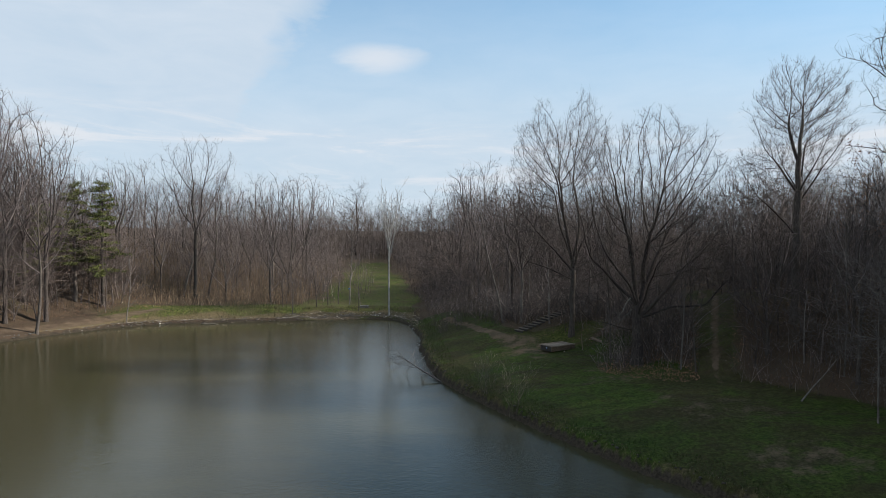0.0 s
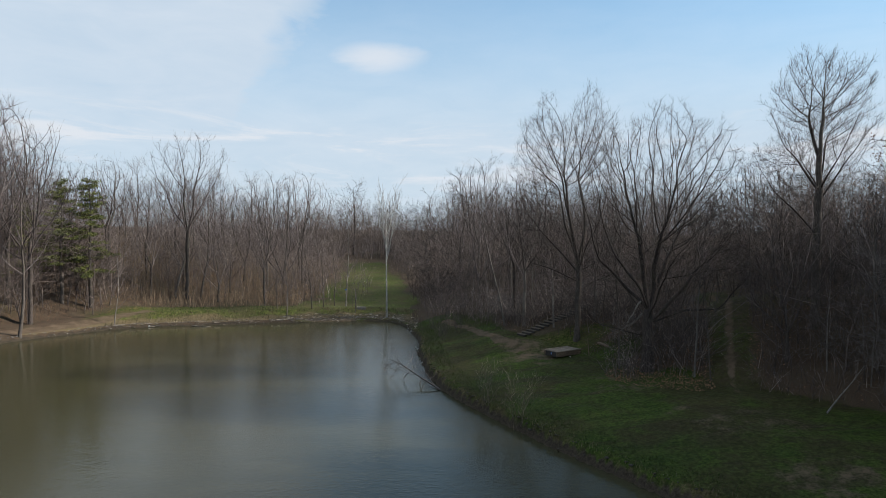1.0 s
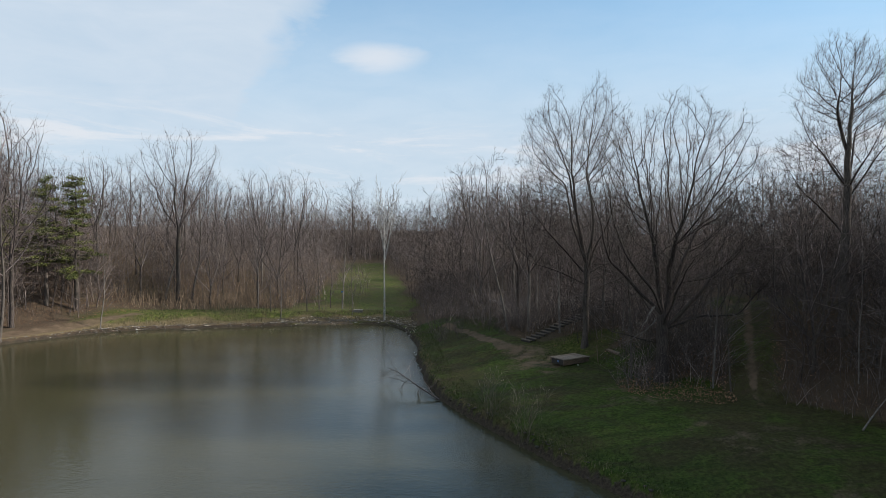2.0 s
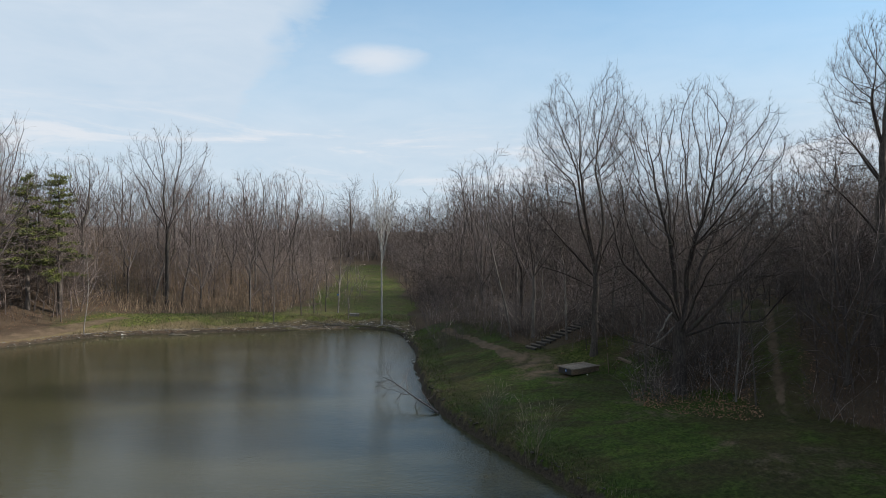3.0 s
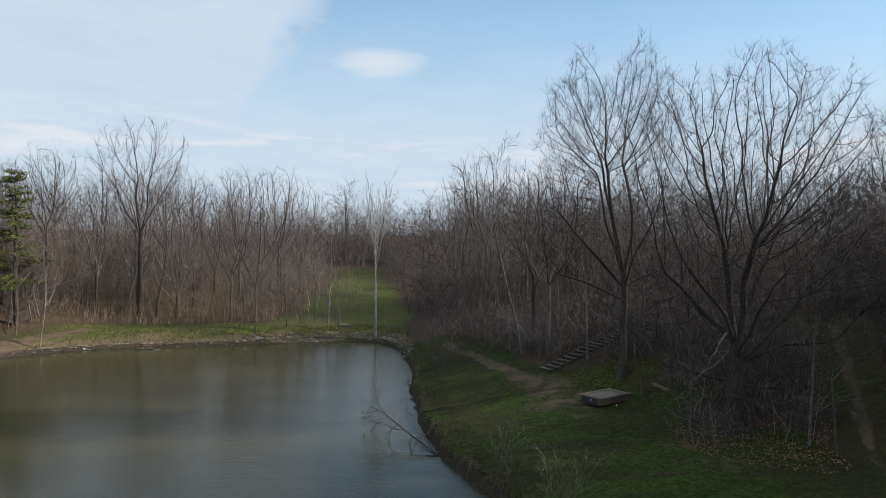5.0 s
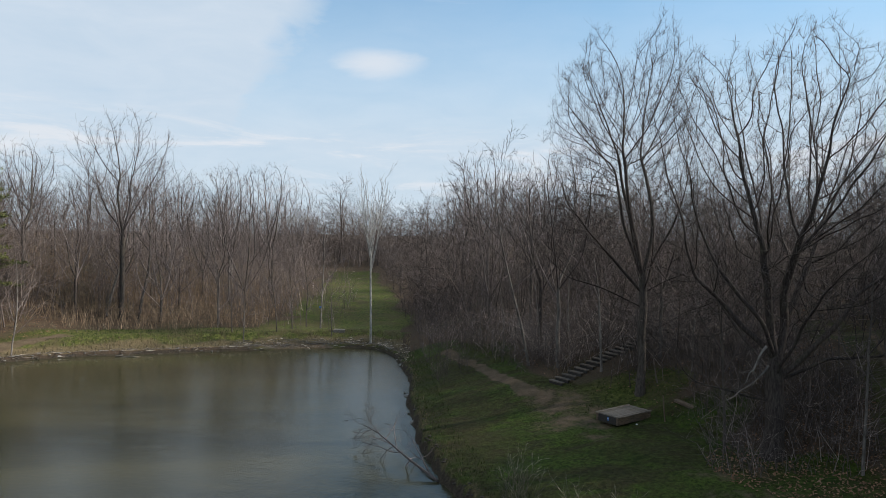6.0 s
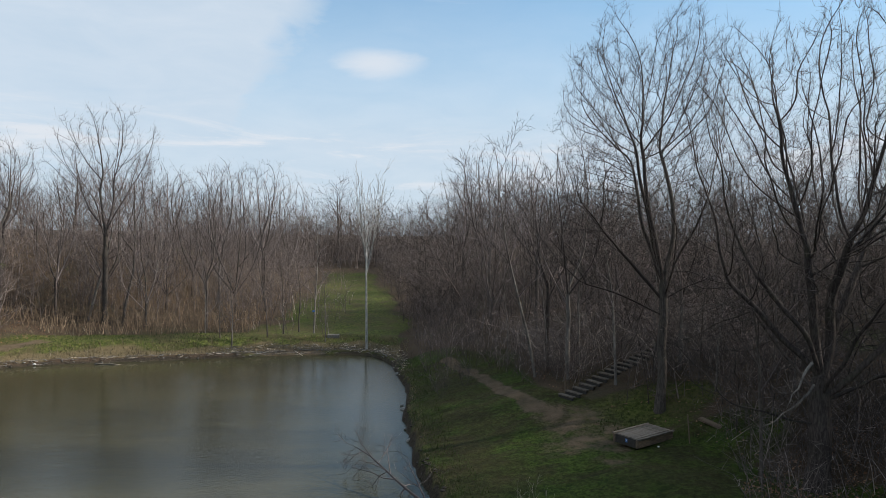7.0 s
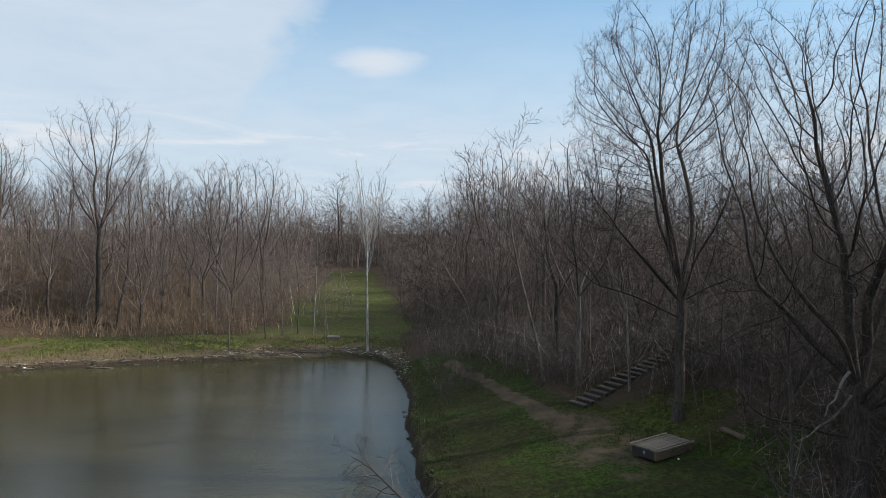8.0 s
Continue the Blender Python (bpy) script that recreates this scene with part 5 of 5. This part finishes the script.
stub.matrix_basis = pose(-20.6, 66.6, 0.18) @ Matrix.Diagonal((0.7, 0.7, 1.5, 1))
float_ = tagged(new("white_float", stone_mesh("white_float", 0.12, WHITE, 6)), "small white plastic float at the shore", "litter")
float_.matrix_basis = pose(-27.9, 63.55, 0.09)
block = tagged(new("concrete_block", box_mesh("concrete_block", (0.95, 0.5, 0.34), CONCRETE, 0.03, 0.02, 12)), "low stained concrete block on the far bank", "block")
block.matrix_basis = pose(-9.2, 72.2, height(-9.2, 72.2) - 0.15, 0, 0, 6)
plate = tagged(new("blue_marker", box_mesh("blue_marker", (0.2, 0.03, 0.15), BLUE, 0.004)), "small blue marker fixed to a sapling", "marker")
plate.matrix_basis = pose(-11.0, 73.03, height(-11, 73.2) + 1.75)

# driftwood litter along the far shore
g = np.random.RandomState(8)


def drift_band():
    V, F = [], []
    X, Y = g.uniform(-33, -3, 14000), g.uniform(60, 72, 14000)
    d = shore_distance(X, Y)
    k = (d > 0.0) & (d < 0.6 + 0.9 * (X > -17)) & (g.rand(14000) < np.where(X > -17, 1.0, 0.6))
    X, Y = X[k], Y[k]
    Z = land(X, Y)
    for x, y, z in zip(X, Y, Z):
        a, L, r = g.normal(0.15, 0.6), g.uniform(0.12, 0.8), g.uniform(0.007, 0.024)
        w = Vector((math.cos(a), math.sin(a), g.normal(0, 0.1))) * L
        p = Vector((x, y, max(z, 0) + r * 0.8 + g.uniform(0, 0.06)))
        tube(V, F, [p, p + w * 0.5 + Vector((0, 0, g.normal(0, 0.03))), p + w], [r, r * 0.8, r * 0.4], 4)
    tagged(new("driftwood", mesh_from("driftwood", V, F, DRIFT)), "band of grey driftwood sticks along the far shore", "driftwood", kind="stuff")


drift_band()

# stones at the water's edge
ROCKS = [stone_mesh("stone", r, STONE, i) for i, r in enumerate((0.13, 0.17, 0.11, 0.09))]
for i, (x, y) in enumerate(((-2.55, 60.1), (-2.35, 59.4), (-2.2, 58.9), (-2.5, 55.0), (-2.35, 54.2), (-3.3, 62.9), (-3.7, 64.9), (-2.0, 50.6), (-1.75, 48.9))):
    tagged(new("stone", ROCKS[i % 4]), "grey stone at the pond's edge", "stone", "shore stones").matrix_basis = pose(x, y, 0.03, 5 * i, 0, 77 * i)


def lumps(name, keep, box, n, size, mat, label, seed):
    """Small uneven clods and stones as one mesh."""
    r = np.random.RandomState(seed)
    src = bmesh.new()
    bmesh.ops.create_icosphere(src, subdivisions=1, radius=1)
    P, T = np.array([tuple(v.co) for v in src.verts]), [tuple(v.index for v in f.verts) for f in src.faces]
    src.free()
    XY = scatter(n, *box, keep, seed)
    z = land(XY[:, 0], XY[:, 1])
    V, F = [], []
    for i, ((x, y), h) in enumerate(zip(XY, z)):
        s = r.uniform(*size)
        Q = P * (1 + r.normal(0, 0.16, (len(P), 1))) * s * np.array([r.uniform(0.8, 1.5), r.uniform(0.8, 1.5), 0.6])
        V.append(Q + (x, y, max(h, -0.05) + s * 0.1))
        F += [tuple(k + i * len(P) for k in t) for t in T]
    tagged(new(name, mesh_from(name, np.concatenate(V).tolist(), F, mat)), label, "bank", kind="stuff")


CLOD = speckled("dark_bank_earth", (0.018, 0.0145, 0.011), (0.06, 0.048, 0.035), 6)
lumps("bank_clods", lambda X, Y, d: (d > -0.05) & (d < 0.35), (-3.5, 14, 18, 66), 7000, (0.03, 0.08), CLOD, "dark clods and roots of the worn bank", 41)
lumps("shore_pebbles", lambda X, Y, d: (d > -0.1) & (d < 0.6), (-37, -4.5, 50, 72), 5000, (0.03, 0.08), STONE, "pebbles and small stones along the far shore", 42)


# ---- grass ----
def blades(name, XY, h, mat, label, seed, w=0.016):
    """Curved single blades as one mesh."""
    r = np.random.RandomState(seed)
    n = len(XY)
    B = np.stack([XY[:, 0], XY[:, 1], land(XY[:, 0], XY[:, 1]) - 0.01], -1)
    H = r.uniform(h[0], h[1], n)[:, None]
    a = r.uniform(0, 2 * np.pi, n)
    out = np.stack([np.cos(a), np.sin(a), np.zeros(n)], -1)
    s = np.stack([-np.sin(a), np.cos(a), np.zeros(n)], -1) * w
    l = r.uniform(0.3, 1.5, n)[:, None]
    M = B + np.array([0, 0, 0.6]) * H + out * H * l * 0.3
    T = B + np.array([0, 0, 0.95]) * H + out * H * l
    V = np.stack([B - s, B + s, M + s * 0.7, M - s * 0.7, T], 1).reshape(-1, 3)
    i = np.arange(n)[:, None] * 5
    F = (i + np.array([0, 1, 2, 3])).tolist() + (i + np.array([3, 2, 4])).tolist()
    tagged(new(name, mesh_from(name, V.tolist(), F, mat)), label, "grass", kind="stuff")


def masked(n, box, seed, lo=0.5):
    r = np.random.RandomState(seed)
    X, Y = r.uniform(box[0], box[1], n), r.uniform(box[2], box[3], n)
    grass, dirt, mud, dry, fresh = surface_masks(X, Y)
    k = (grass - dirt * 1.2 - mud - 0.7 * dry + 0.25 * waves(X, Y, 1.1, 4.0) > lo * r.uniform(0.6, 1.4, n)) & (shore_distance(X, Y) > 0.25)
    return np.stack([X[k], Y[k]], -1)


XY = masked(60000, (-4, 14, 21, 66), 51)
XY = XY[(shore_distance(XY[:, 0], XY[:, 1]) < 1.6) | (np.hypot(XY[:, 0] - 8.3, XY[:, 1] - 47) < 3.2)]
blades("lawn_grass", XY, (0.05, 0.16), BLADE, "longer spring grass along the near bank", 52, 0.012)
blades("bank_grass", scatter(26000, -4, 16, 18, 66, lambda X, Y, d: (d > 0.12) & (d < 0.55), 53), (0.08, 0.24), DRYBLADE, "dry tufted grass along the bank's edge", 54, 0.009)
blades("lane_grass", masked(9000, (-36, -16, 60, 76), 55), (0.05, 0.14), BLADE, "green grass of the far bank and lane", 56, 0.016)
blades("dry_tufts", scatter(14000, -36, -3, 57, 75, lambda X, Y, d: (d > 0.4) & (d < 2.6) & off_ways(X, Y), 57), (0.1, 0.4), DRYBLADE, "dry tufts on the far bank", 58, 0.022)


# ---- fallen leaves ----
def leaves(name, keep, box, n, label, seed):
    r = np.random.RandomState(seed)
    XY = scatter(n, *box, keep, seed)
    m = len(XY)
    C = np.stack([XY[:, 0], XY[:, 1], land(XY[:, 0], XY[:, 1]) + 0.03], -1)
    u, v = r.normal(0, 1, (m, 3)) * (1, 1, 0.35), r.normal(0, 1, (m, 3)) * (1, 1, 0.35)
    u = u / np.linalg.norm(u, axis=1)[:, None] * 0.05
    v = v / np.linalg.norm(v, axis=1)[:, None] * 0.038
    V = np.stack([C - u, C + v, C + u, C - v], 1).reshape(-1, 3)
    F = (np.arange(m)[:, None] * 4 + np.array([0, 1, 2, 3])).tolist()
    tagged(new(name, mesh_from(name, V.tolist(), F, RUSSET)), label, "leaf litter", kind="stuff")


leaves("slope_leaves", lambda X, Y, d: (d > foot_of_hill(Y) + 0.2) & off_ways(X, Y), (2, 26, 18, 62), 9000, "fallen brown leaves on the wooded slope", 61)
leaves("oak_leaves", lambda X, Y, d: (np.hypot((X - 13) / 4.2, (Y - 38.6) / 3.2) < 1) & off_ways(X, Y), (8, 18, 35, 43), 5200, "fallen brown leaves round the oak", 63)
leaves("hillside_leaves", lambda X, Y, d: (d > 3.4) & off_ways(X, Y), (-48, -30, 44, 70), 9000, "fallen brown leaves on the hillside", 62)
